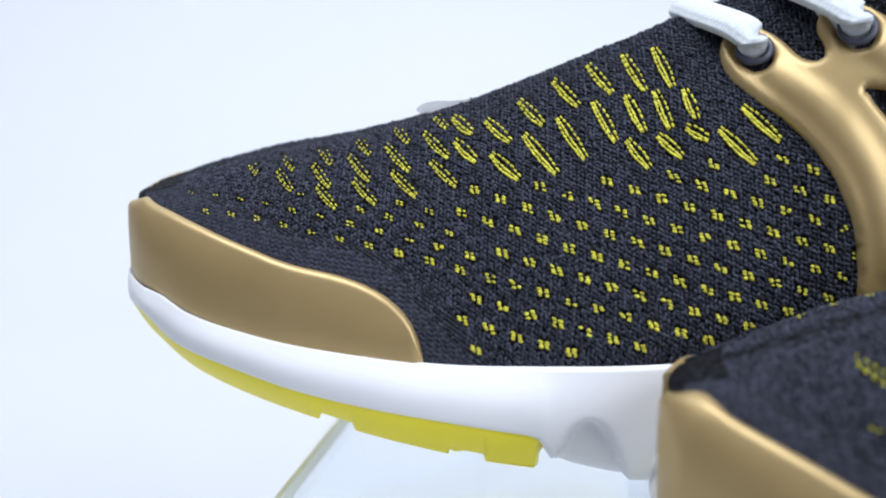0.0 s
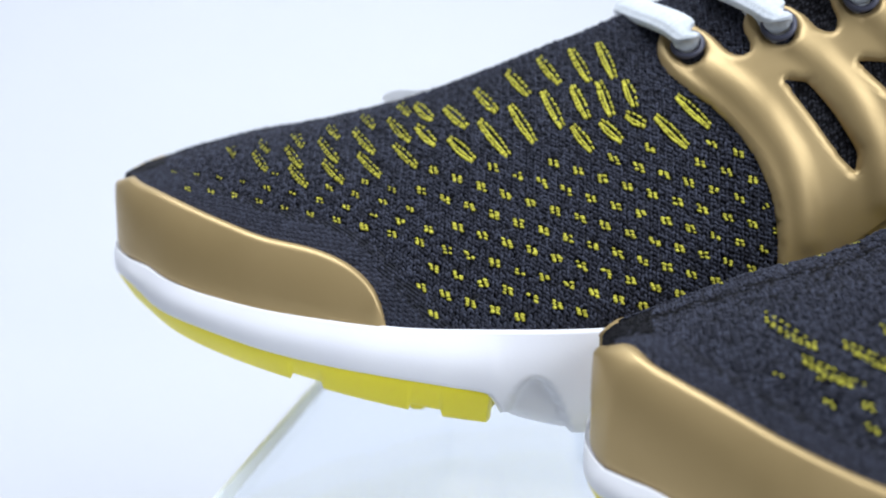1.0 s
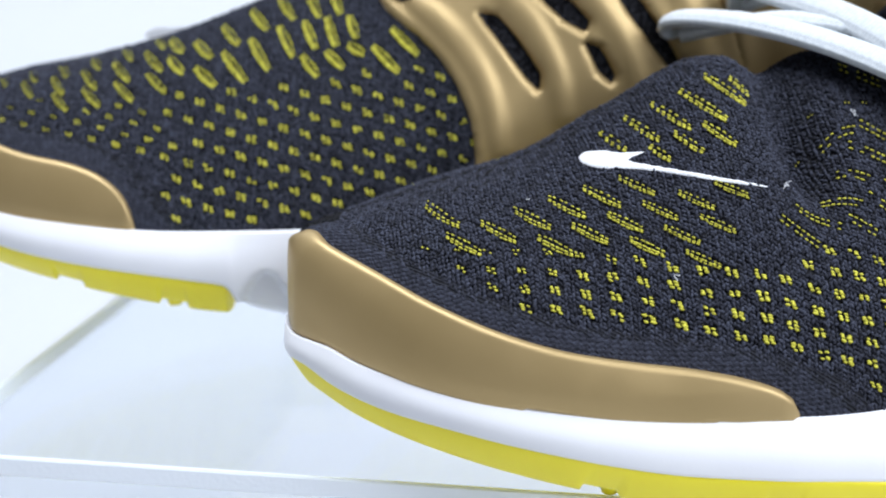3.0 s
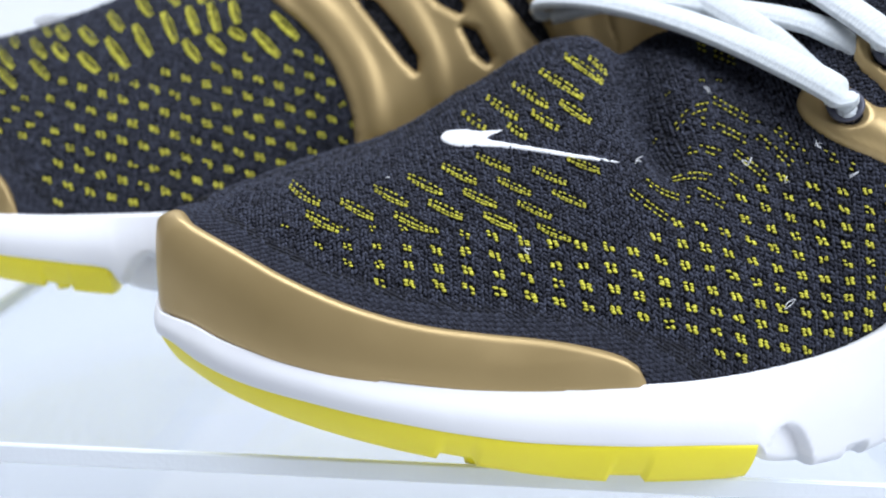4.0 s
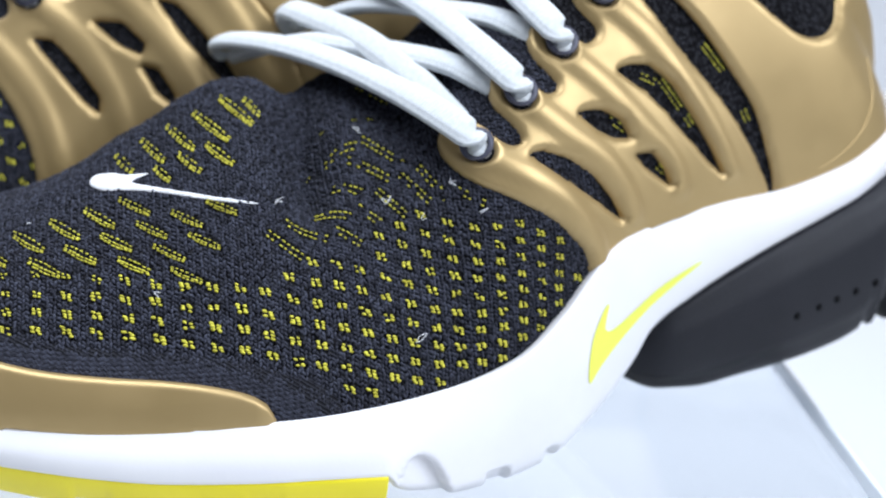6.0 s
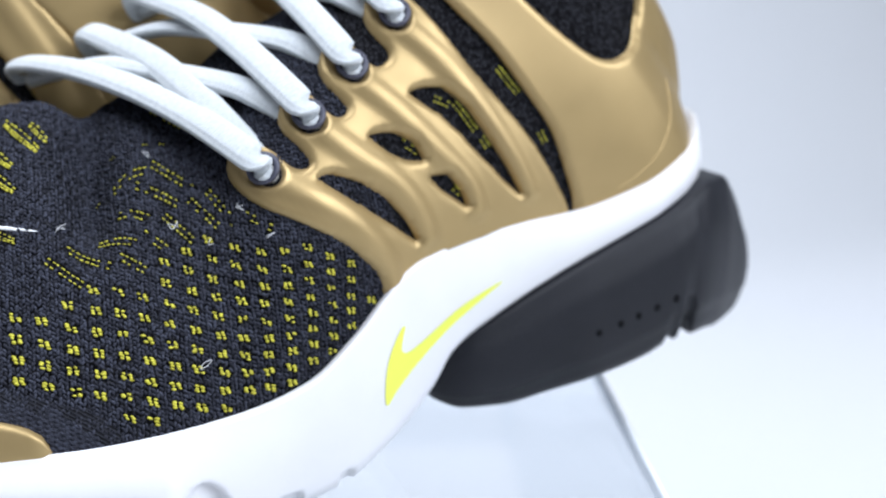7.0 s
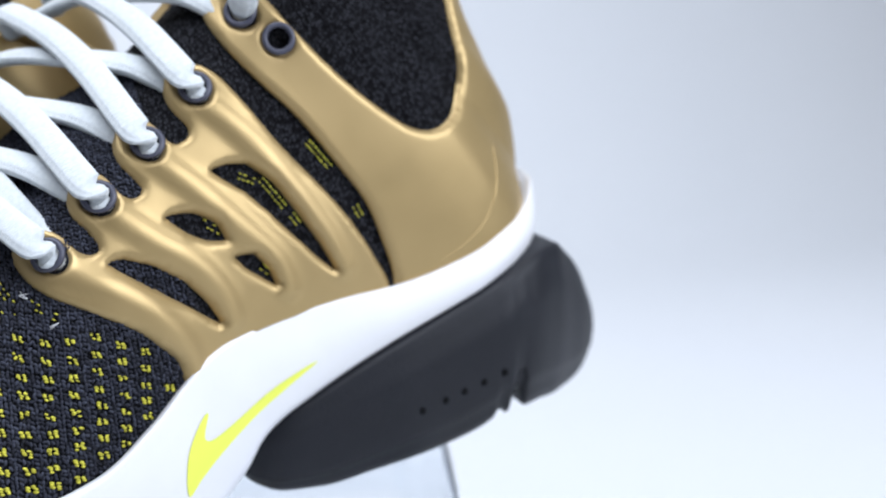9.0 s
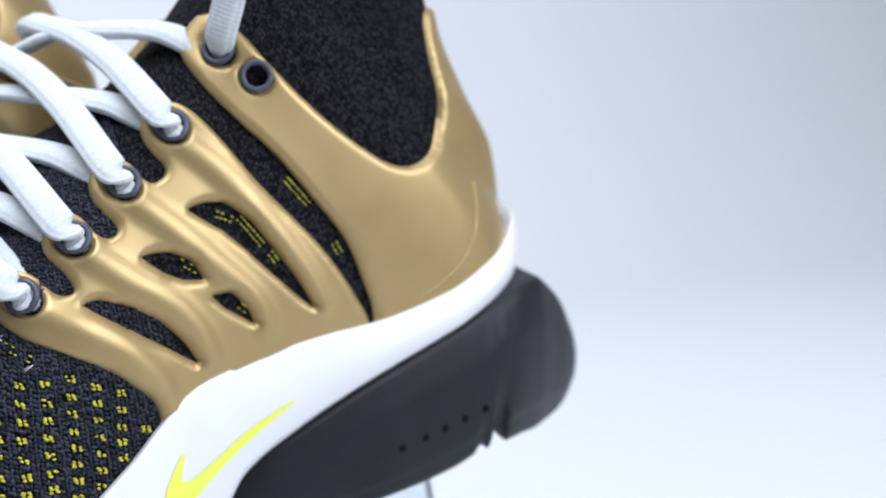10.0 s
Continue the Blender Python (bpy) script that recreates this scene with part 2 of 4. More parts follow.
def bed(t, q, side):
    """The upper's surface, before any offset: (s, w, h)."""
    t, q = np.asarray(t, float), np.asarray(q, float)
    bs, bh, rs, rh = FEATHER_S(t), FEATHER_H(t), RIDGE_S(t), RIDGE_H(t)
    half = np.where(side > 0, OUTER_W(t), INNER_W(t))
    n = FULL(t)
    qc = np.clip(q, 0, 1)
    crown = np.maximum(1 - qc**n, 0) ** (1 / n)
    e = FLAT(t)
    heel = e + (1 - e) * np.sqrt(np.maximum(1 - (1 - np.minimum(qc * 1.25, 1)) ** 2, 0))
    dip = FOLD * np.exp(-(((t - 105.5) / 6.0) ** 2))
    dip = dip * np.where(np.asarray(side) > 0, np.exp(-(((q - 0.82) / 0.19) ** 2)), 0.41 * np.clip((q - 0.55) / 0.45, 0, 1))
    return np.stack([bs + (rs - bs) * q, side * half * crown * heel, bh + (rh - bh) * q - dip], -1)


def skin(t, q, side, off=0.0):
    """The upper's surface raised by off."""
    t, q = np.asarray(t, float), np.asarray(q, float)
    p = bed(t, q, side)
    q0, q1 = np.clip(q - 0.004, 0, 1), np.clip(q + 0.004, 0, 1)
    a = bed(t + 0.4, q, side) - bed(t - 0.4, q, side)
    b = bed(t, q1, side) - bed(t, q0, side)
    n = np.cross(a, b) * side
    size = np.linalg.norm(n, axis=-1, keepdims=True)
    n = np.where(size > 1e-9, n / np.maximum(size, 1e-9), 0)
    n = np.where((n[..., 1:2] * side) < -0.2, -n, n)
    return p + n * np.asarray(off)[..., None]


T_FINE = np.linspace(-3, 296, 599)


def unfold(pts):
    """(s, h) in the side view to the surface's own (t, q)."""
    out = []
    bs, bh, rs, rh = FEATHER_S(T_FINE), FEATHER_H(T_FINE), RIDGE_S(T_FINE), RIDGE_H(T_FINE)
    for s, h in pts:
        f = (rs - bs) * (h - bh) - (rh - bh) * (s - bs)
        k = np.nonzero((f[:-1] <= 0) & (f[1:] > 0))[0]
        k = k[0] if len(k) else len(f) - 2
        u = min(max(-f[k] / (f[k + 1] - f[k] + 1e-12), 0), 1)
        t = T_FINE[k] + u * (T_FINE[k + 1] - T_FINE[k])
        b, r = np.array([FEATHER_S(t), FEATHER_H(t)]), np.array([RIDGE_S(t), RIDGE_H(t)])
        out.append((t, float(np.dot(np.array([s, h]) - b, r - b) / np.dot(r - b, r - b))))
    return np.array(out)


TOE_FADE = Curve((-6, 1), (8, 0.92), (30, 0.5), (55, 0.12), (75, 0))
TIP_FADE = Curve((-6, 1), (2, 0.9), (14, 0.35), (28, 0))
# how far each shoe's toe is cut back on its inner side, and how far its tip is lowered and drawn in
TOES = {1: (12.0, 3.5, 0.0), -1: (2.0, 3.5, 1.8)}


def place(p, k):
    """Form millimetres to a shoe's own metres; k is 1 for the left shoe, -1 for the right."""
    p = np.asarray(p, float)
    cut, drop, draw = TOES[k]
    inner = np.clip((18.0 - p[..., 1]) / 36.0, 0, 1)
    fade, tip = TOE_FADE(p[..., 0]), TIP_FADE(p[..., 0])
    lower = drop * tip * np.clip((p[..., 2] - 30.0) / 20.0, 0, 1) * (inner if k > 0 else 1.0)
    p = np.stack([p[..., 0] + fade * (cut * inner + draw), p[..., 1], p[..., 2] - lower], -1)
    return np.stack([p[..., 0], -k * p[..., 1], p[..., 2]], -1) * 0.001


def patch(outer, holes, side, k, low, high, edge, step=1.1, ridges=(), ridge_up=0.0, ridge_w=4.0, seam=None, flat=False):
    """A moulded sheet on the upper, with rounded rims: outlines in (s, h); ridges are raised lines."""
    loops = [outer if flat else unfold(outer)] + [unfold(o) for o in holes]
    scale = np.array([1.0, 80.0])
    loops = [l * scale for l in loops]
    lo, hi = loops[0].min(0), loops[0].max(0)
    gx, gy = np.meshgrid(np.arange(lo[0], hi[0], step), np.arange(lo[1], hi[1], step))
    gx[1::2] += step / 2
    pts = np.stack([gx.ravel(), gy.ravel()], -1)
    ok = inside(loops[0], pts)
    for l in loops[1:]:
        ok &= ~inside(l, pts)
    rim = np.concatenate(loops)
    pts = pts[ok]
    d = np.min(np.hypot(pts[:, None, 0] - rim[None, :, 0], pts[:, None, 1] - rim[None, :, 1]), 1)
    pts = pts[d > step * 0.45]
    allp = np.concatenate([rim, pts])
    edges, start = [], 0
    for l in loops:
        edges += [(start + i, start + (i + 1) % len(l)) for i in range(len(l))]
        start += len(l)
    vs, _, tris, *_ = geometry.delaunay_2d_cdt([Vector(p) for p in allp], edges, [], 0, 1e-5)
    vs = np.array([tuple(v) for v in vs])
    tris = [f for f in tris if len(f) >= 3]
    mid = np.array([vs[list(f)].mean(0) for f in tris])
    ok = inside(loops[0], mid)
    for l in loops[1:]:
        ok &= ~inside(l, mid)
    t, q = vs[:, 0], vs[:, 1] / 80.0
    base = bed(t, q, side)
    rim = np.concatenate([np.concatenate([l + (np.roll(l, -1, 0) - l) * f for f in (0, 0.2, 0.4, 0.6, 0.8)]) for l in loops])
    rim_base = bed(rim[:, 0], rim[:, 1] / 80.0, side)
    if seam is not None:
        keep = ~seam(rim[:, 0], rim[:, 1] / 80.0)
        rim_base = rim_base[keep]
    d = np.min(np.linalg.norm(base[:, None] - rim_base[None], axis=-1), 1)
    u = np.clip(d / edge, 0, 1)
    off = low + (high - low) * np.sqrt(np.maximum(1 - (1 - u) ** 2, 0))
    for line in ridges:
        l3 = unfold(smooth_loop(line, 12, False))
        l3 = bed(l3[:, 0], l3[:, 1], side)
        dd = np.min(np.linalg.norm(base[:, None] - l3[None], axis=-1), 1)
        off = np.maximum(off, off + ridge_up * u * np.exp(-((dd / ridge_w) ** 3)))
    p = place(skin(t, q, side, off), k)
    bm = bmesh.new()
    bv = [bm.verts.new(x) for x in p]
    for f, good in zip(tris, ok):
        if good:
            try:
                bm.faces.new([bv[i] for i in f])
            except ValueError:
                pass
    for v in [v for v in bm.verts if not v.link_faces]:
        bm.verts.remove(v)
    want = -k * side
    bm.normal_update()
    lean = sum(f.normal.y * f.calc_area() for f in bm.faces)
    if lean * want < 0:
        bmesh.ops.reverse_faces(bm, faces=bm.faces[:])
    return bm


# outlines of the outer side (s, h)
CAP_OUT = Curve((-3, 50.5), (0, 51), (3, 51), (8, 48.8), (16, 45.6), (26, 41.3), (39, 36.9), (51, 34), (63, 32.3), (78, 30.6), (86.5, 29), (92.5, 27), (95.5, 24.5), (97, 20))
CAP_IN = Curve((-3, 50.5), (0, 50.5), (5, 49), (13, 45.8), (24, 42), (35, 39), (47, 37), (53.5, 35), (60, 31), (63, 27), (65, 20.5))


def build_upper(k, parent):
    ts = np.concatenate([-3 + 28 * np.linspace(0, 1, 40) ** 2, np.linspace(25.8, 296, 330)])
    qs = np.concatenate([[-0.12, -0.06], 1 - (1 - np.linspace(0, 1, 90)) ** 1.35])
    out, inn = [], []
    tt, qq = np.meshgrid(ts, qs, indexing="ij")
    qq = np.where(qq < 0, qq * np.clip((214 - tt) / 12, 0, 1), qq)
    out, inn = bed(tt, qq, 1), bed(tt, qq, -1)
    pts = np.concatenate([out, inn[:, ::-1][:, 1:]], 1)
    rough = np.random.RandomState(3).normal(0, 0.11, pts.shape[:2])
    pts = pts + rough[..., None] * np.array([0.4, 0.0, 1.0]) + rough[..., None] * np.sign(pts[..., 1:2]) * np.array([0.0, 0.8, 0.0])
    # the collar turns in and runs down inside
    ring = pts[-1]
    mid = ring[2:-2].mean(0)
    for f, drop in ((0.97, -1.2), (0.90, -1.5), (0.84, 0.5), (0.80, 8), (0.80, 30), (0.78, 60)):
        r = mid + (ring - mid) * f
        r[:, 2] -= drop
        pts = np.concatenate([pts, r[None]], 0)
    bm = grid_mesh(place(pts, k))
    uv = bm.loops.layers.uv.new("uv")
    nu, nv = pts.shape[:2]
    step = np.linalg.norm(np.diff(pts, axis=1), axis=-1)
    arc = np.concatenate([np.zeros((nu, 1)), np.cumsum(step, 1)], 1) * 0.001
    arc -= arc[:, [nv // 2]]
    along = np.concatenate([[0], np.cumsum(np.linalg.norm(np.diff(pts[:, nv // 4], axis=0), axis=-1))]) * 0.001
    bm.verts.index_update()
    for f in bm.faces:
        for l in f.loops:
            i, j = divmod(l.vert.index, nv)
            l[uv].uv = (along[i], arc[i, j])
    bmesh.ops.recalc_face_normals(bm, faces=bm.faces[:])
    return link("knit_upper", bm, KNIT, parent, "black knitted upper with open collar")


def build_cap(k, parent):
    rows = []
    for side, end, top in ((1, 97.0, CAP_OUT), (-1, 65, CAP_IN)):
        tau = np.linspace(0, 1, 90)
        ts = -3 + (end + 3) * (tau**2 * 0.75 + tau * tau * tau * 0.25)
        half = []
        for t in ts:
            b, r = FEATHER_H(t), RIDGE_H(t)
            qt = min(max((top(t) - b) / (r - b), 0.0), 0.95)
            h = np.linspace(0, 1, 26)
            h = 1 - (1 - h) ** 1.8
            q = -0.03 + (qt + 0.03) * h
            gap = np.minimum((qt - q) * (r - b), (end - t) * 1.0)
            u = np.clip(gap / 1.5, 0, 1)
            off = (0.1 + 1.9 * np.sqrt(1 - (1 - u) ** 2)) * (0.75 + 0.25 * np.clip((q + 0.03) / 0.12, 0, 1))
            half.append(skin(np.full_like(q, t), q, side, off))
        half = np.array(half)
        rows.append(half if side > 0 else half[::-1])
    rows = np.concatenate([rows[1][:-1], rows[0][1:]], 0)
    bm = grid_mesh(place(rows, k))
    bmesh.ops.recalc_face_normals(bm, faces=bm.faces[:])
    return link("toe_cap", bm, GOLD, parent, "glossy gold moulded toe bumper")


# sole lines (h along s) and widths
SOLE_OUT = Curve((-5.5, 25.5), (0, 25), (7, 21.7), (15, 19.5), (28, 17.6), (44, 15), (57, 12.8), (71, 11), (88, 10.2), (114, 9.2), (116, 5.5), (122, 3), (130, 1.6), (142, 1.2), (153, 2.5), (162, 6), (171, 11), (179, 18), (184, 25), (197, 33), (212, 41), (227, 48), (243, 55), (260, 61.5), (269, 64))
SOLE_IN = Curve((-5.5, 25.5), (0, 25), (8, 21), (23, 17.8), (35, 15.3), (49, 13.2), (62, 11.6), (76, 9.8), (84, 8.2), (86, 5), (92, 2.5), (102, 1.0), (120, 1.0), (142, 1.2), (153, 2.5), (162, 6), (171, 11), (179, 18), (184, 25), (197, 33), (212, 41), (227, 48), (243, 55), (260, 61.5), (269, 64))
RAND = Curve((-5.5, 31.5), (0, 30.4), (5, 30), (12, 27.9), (25, 25.7), (40, 23.9), (72, 21.9), (94, 22), (112, 23), (129, 24.6), (145, 28.6), (157, 36.6), (165, 43.6), (170, 47.5), (176, 50.2), (197, 54.5), (218, 57), (236, 62), (250, 68), (259, 72), (266, 76), (269, 77))
WIDE_OUT = Curve((-5.5, 0), (-5.2, 6), (-4.3, 10.5), (-2, 16), (1, 20.5), (5, 25), (12, 31.5), (25, 40.5), (40, 47.5), (55, 51.5), (72, 54.5), (94, 57.5), (112, 58.5), (129, 57), (145, 54.5), (157, 50.5), (165, 46.5), (172, 43), (186, 38), (200, 36), (218, 35.6), (236, 35.2), (248, 31.5), (256, 25.5), (262, 17), (265.5, 9), (267, 0))
WIDE_IN = Curve((-5.5, 0), (-5.2, 6), (-4.3, 10.5), (-2, 15.5), (1, 20), (5, 24), (12, 29.5), (25, 35.5), (40, 40), (60, 43.5), (77, 45), (99, 45.5), (117, 45), (134, 42.5), (150, 39), (160, 37.5), (172, 36.5), (200, 35.5), (236, 34.5), (248, 31), (256, 25), (262, 16.5), (265.5, 9), (267, 0))
RAND_IN = Curve((-5.5, 31.5), (0, 30.4), (5, 30), (12, 27.9), (25, 25.7), (40, 23.9), (72, 21.9), (94, 22), (112, 22.6), (129, 23.5), (145, 25.5), (157, 27.5), (170, 31.5), (185, 40), (200, 48.5), (218, 56.5), (236, 62), (250, 68), (259, 72), (266, 76), (269, 77))
FLARE = Curve((-5.5, 0.5), (0, 0.5), (25, 0.8), (55, 2), (94, 4), (114, 5), (129, 2.5), (150, 0), (170, 0), (200, 1), (269, 2))


def ends2(lo, hi, n):
    u = np.linspace(0, 1, n)
    return lo + (hi - lo) * (0.5 - 0.5 * np.cos(np.pi * u))


def wall_point(s, r, side):
    """The midsole's side wall, r from its top rim (0) to its lower edge (1)."""
    s, r = np.asarray(s, float), np.asarray(r, float)
    top = np.where(side > 0, RAND(s), RAND_IN(s))
    low = np.where(side > 0, SOLE_OUT(s), SOLE_IN(s))
    w = np.where(side > 0, WIDE_OUT(s), WIDE_IN(s))
    full = np.clip(w / 12.0, 0, 1)
    h = top + (low - top) * r
    swell = FLARE(s) * r**1.3 + 1.6 * np.sin(np.pi * np.clip(r, 0, 1)) * full
    tuck = 2.2 * np.clip((r - 0.86) / 0.14, 0, 1) ** 2
    mid = np.where(side > 0, 121.0, 93.0)
    arch = np.clip((13.5 - 0.22 * (s - mid) ** 2 - h) / 1.5, 0, 1)
    nick = ((s > 137) & (s < 142) & (h < 5.0)) | ((s > 152) & (s < 155) & (h < 6.5))
    return np.stack([s, side * np.maximum(w + (swell - tuck) * full - 3.0 * arch - 2.0 * nick, 0), h], -1)


def build_midsole(k, parent):
    ss = ends2(-5.5, 267, 420)
    rs = np.concatenate([np.linspace(0, 1, 36)])
    loops = []
    for side in (1, -1):
        S, Rr = np.meshgrid(ss, rs, indexing="ij")
        wall = wall_point(S, Rr, side)
        top_in = wall[:, :1].copy()
        top_in[..., 1] *= 0.8
        top_in[..., 2] -= 2.0
        top_edge = wall[:, :1].copy()
        top_edge[..., 1] -= side * np.minimum(0.8, np.abs(top_edge[..., 1]))
        top_edge[..., 2] += 0.25
        mid_top = top_in.copy()
        mid_top[..., 1] = 0
        bot = wall[:, -1:].copy()
        bot[..., 1] *= 0.9
        bot[..., 2] += 0.8
        mid_bot = bot.copy()
        mid_bot[..., 1] = 0
        row = np.concatenate([mid_top, top_in, top_edge, wall, bot, mid_bot], 1)
        loops.append(row if side > 0 else row[:, ::-1])
    rows = np.concatenate([loops[0], loops[1]], 1)
    bm = grid_mesh(place(rows, k), closed_v=True)
    return link("midsole", tidy(bm), WHITE, parent, "thick white foam midsole")


TREAD = Curve((-5.5, 23.5), (-3, 22.5), (2, 20), (12, 15.5), (25, 12), (40, 8.8), (53, 6.2), (63, 4.4), (73, 2.8), (85, 1.6), (100, 1.2), (116, 1.6))


def build_outsole(k, parent):
    loops = []
    n, m = 240, 10
    u = (1 - np.cos(np.linspace(0, np.pi, n))) / 2
    for side, end in ((1, 115.0), (-1, 84.5)):
        ss = -5.0 + (end + 5.0) * u
        S, Rr = np.meshgrid(ss, np.linspace(0, 1, m), indexing="ij")
        edge = wall_point(ss, np.full(n, 0.97), side)
        top = np.where(side > 0, SOLE_OUT(np.minimum(ss, end - 1.5)), SOLE_IN(np.minimum(ss, end - 1.5)))
        low = TREAD(ss)
        for a, b in ((53, 60), (86, 93)) if side > 0 else ((41, 48), (67, 74)):
            low = low + 1.4 * ((ss > a) & (ss < b))
        low = np.minimum(low, top - 0.6)
        close = np.clip((end - ss) / 1.2, 0, 1) ** 0.5
        rows = []
        for j in range(m):
            r = j / (m - 1)
            w = np.abs(edge[:, 1]) + 1.1 - 4.5 * r**1.6
            rows.append(np.stack([ss, side * np.maximum(w, 0) * (0.9 + 0.1 * close), top + 1.2 - (top + 1.2 - low) * r], -1))
        rows = np.stack(rows, 1)
        a, b = rows[:, :1].copy(), rows[:, -1:].copy()
        a[..., 1], b[..., 1] = 0, 0
        row = np.concatenate([a, rows, b], 1)
        loops.append(row if side > 0 else row[:, ::-1])
    rows = np.concatenate(loops, 1)
    bm = grid_mesh(place(rows, k), closed_v=True)
    for row in (rows[-1],):
        bm.verts.ensure_lookup_table()
        nv = rows.shape[1]
        first = (rows.shape[0] - 1) * nv
        try:
            bm.faces.new([bm.verts[first + j] for j in range(nv)])
        except ValueError:
            pass
    sole = link("forefoot_outsole", tidy(bm), YELLOW, parent, "bright yellow rubber outsole")
    # round studs on which the shoe stands
    for s, w in ((62, 38), (72, 44), (84, 46), (100, 47), (108, 44), (69, -31), (77, -33), (80, 20), (95, 10), (92, 30), (104, 25), (70, 5), (60, -10), (84, -12)):
        bm = bmesh.new()
        z = float(TREAD(s))
        bmesh.ops.create_cone(bm, cap_ends=True, segments=14, radius1=1.7, radius2=2.6, depth=z + 1.5)
        bmesh.ops.translate(bm, verts=bm.verts[:], vec=(s, -k * w, (z + 1.5) / 2))
        bmesh.ops.scale(bm, verts=bm.verts[:], vec=(0.001, 0.001, 0.001))
        link("stud", bm, YELLOW, sole)
    return sole


POD_TOP = Curve((177.5, 17), (180, 21.5), (184, 26), (197, 33.5), (212, 41.5), (227, 48.5), (243, 55.5), (258, 61.5), (263, 61.5), (269, 58), (277, 51.5), (283.5, 45), (288, 39.5), (289.5, 36))
POD_LOW = Curve((177.5, 16.5), (179, 14), (182, 11.3), (188, 9.6), (197, 9.6), (211, 12), (226, 14.9), (237, 17.9), (244, 20.6), (256, 21.5), (264, 20.4), (272, 19.8), (281, 21), (287.3, 24.5), (289.5, 28))
POD_W = Curve((177.5, 22), (179, 31), (182, 35), (190, 39), (205, 40.5), (221, 41.5), (243, 41), (252, 39), (262, 33.5), (271, 26), (279.5, 18.5), (285, 12), (288.5, 5), (289.5, 0))


def build_pod(k, parent):
    loops = []
    ss = np.concatenate([177.5 + 10 * np.linspace(0, 1, 30) ** 2, np.linspace(188, 265, 150), 289.5 - 24.5 * np.linspace(0.98, 0, 50) ** 2])
    for side in (1, -1):
        top, low = POD_TOP(ss), POD_LOW(ss)
        low = low + 6.0 * np.exp(-(((ss - 248.5) / 2.0) ** 4)) + 1.6 * np.exp(-(((ss - 243.5) / 1.6) ** 4))
        low = np.minimum(low, top - 0.5)
        w = POD_W(ss) * (1.0 if side > 0 else 0.95)
        span = top - low
        slope = 0.0029 * np.clip(ss - 246, 0, 41) ** 2
        rows = []
        for f, dw in ((0.0, -9.0), (0.0, -4.0), (0.012, -2.6), (0.04, -2.0), (0.10, -1.3), (0.18, -0.5), (0.24, 0.2), (0.30, 0.35), (0.45, 0.5), (0.6, 0.3), (0.74, -0.2), (0.80, -0.5), (0.82, -1.2), (0.90, -1.8), (0.97, -2.8), (1.0, -4.2), (1.0, -12.0)):
            rows.append(np.stack([ss, side * np.maximum(w + dw * np.clip(w / 14, 0, 1) - slope * (max(0, 0.6 - f) / 0.6) ** 1.6, 0), top - span * f], -1))
        row = np.stack(rows, 1)
        a, b = row[:, :1].copy(), row[:, -1:].copy()
        a[..., 1], b[..., 1] = 0, 0
        row = np.concatenate([a, row, b], 1)
        loops.append(row if side > 0 else row[:, ::-1])
    rows = np.concatenate(loops, 1)
    bm = grid_mesh(place(rows, k), closed_v=True)
    bm.verts.ensure_lookup_table()
    nv = rows.shape[1]
    try:
        bm.faces.new([bm.verts[j] for j in range(nv)])
    except ValueError:
        pass
    pod = link("heel_pod", tidy(bm), BLACK, parent, "black rubber heel pod")
    # pin holes are flattened black beads, the shade inside given as colour
    for s, h in ((221, 27.3), (227, 29), (232, 30.5), (237.3, 32), (243, 33.6)):
        for side in (1, -1):
            bm = bmesh.new()
            bmesh.ops.create_uvsphere(bm, u_segments=10, v_segments=6, radius=0.00095)
            w = float(POD_W(s)) * (1.0 if side > 0 else 0.95) + 0.25
            bmesh.ops.scale(bm, verts=bm.verts[:], vec=(1, 0.35, 1.1))
            bmesh.ops.translate(bm, verts=bm.verts[:], vec=(s * 0.001, -k * side * w * 0.001, h * 0.001))
            link("pin_hole", bm, HOLE_SHADE, pod)
    return pod


# cage outlines (s, h); the inner side's are set further forward
FRONT_OUT = [(165.5, 43), (164, 48), (160, 52.5), (155, 57), (146, 62), (139, 65), (135, 68), (133.7, 71.5), (135.5, 75.3), (139.5, 77.3), (143, 76), (144.7, 74.2), (146.8, 72.7), (149.2, 72.6), (149.9, 73.9), (148, 77), (145.3, 80), (145.2, 84), (148, 87.2), (152, 87.5), (154.2, 85.6), (155.6, 83.7), (157.6, 82.6), (159.6, 83.2), (159.7, 85), (157.5, 87.5), (155.6, 90.5), (156, 94.5), (159, 97.5), (163, 97.6), (165.6, 95.6), (166.8, 93.6), (168.8, 92.8), (171.2, 94.2), (171.3, 96.3), (169.3, 98.8), (167.8, 101.5), (167.9, 105), (170.6, 108.4), (174.8, 109.2), (179.2, 107.0), (184.5, 100.8), (189, 94.6), (193.5, 89), (199.5, 82.4), (206.2, 74.3), (212.3, 64.6), (216, 55.5), (207, 51.5), (197, 49.5), (186, 48), (176, 45), (171, 41)]
SLOTS_OUT = [[(152.6, 69.6), (155.4, 70.2), (160.7, 68.4), (166.5, 64.5), (170.8, 59.6), (173.2, 55.2), (170.8, 56.9), (164.7, 61.4), (158.4, 65.7)],
             [(164.8, 78.0), (166.9, 78.4), (170.2, 78.3), (174.3, 76.2), (176.4, 72.4), (172.4, 72.9), (168.8, 74.7)],
             [(179.1, 67.9), (183.2, 67.9), (186.0, 64.6), (187.5, 61.0), (184.8, 62.9), (181.5, 65.2)],
             [(176.6, 85.8), (179.8, 86.7), (183.9, 86.6), (188.8, 82.8), (193.5, 76.3), (197.6, 70.1), (201.2, 63.6), (197.5, 66.8), (191.0, 73.5), (184.2, 80.5)]]
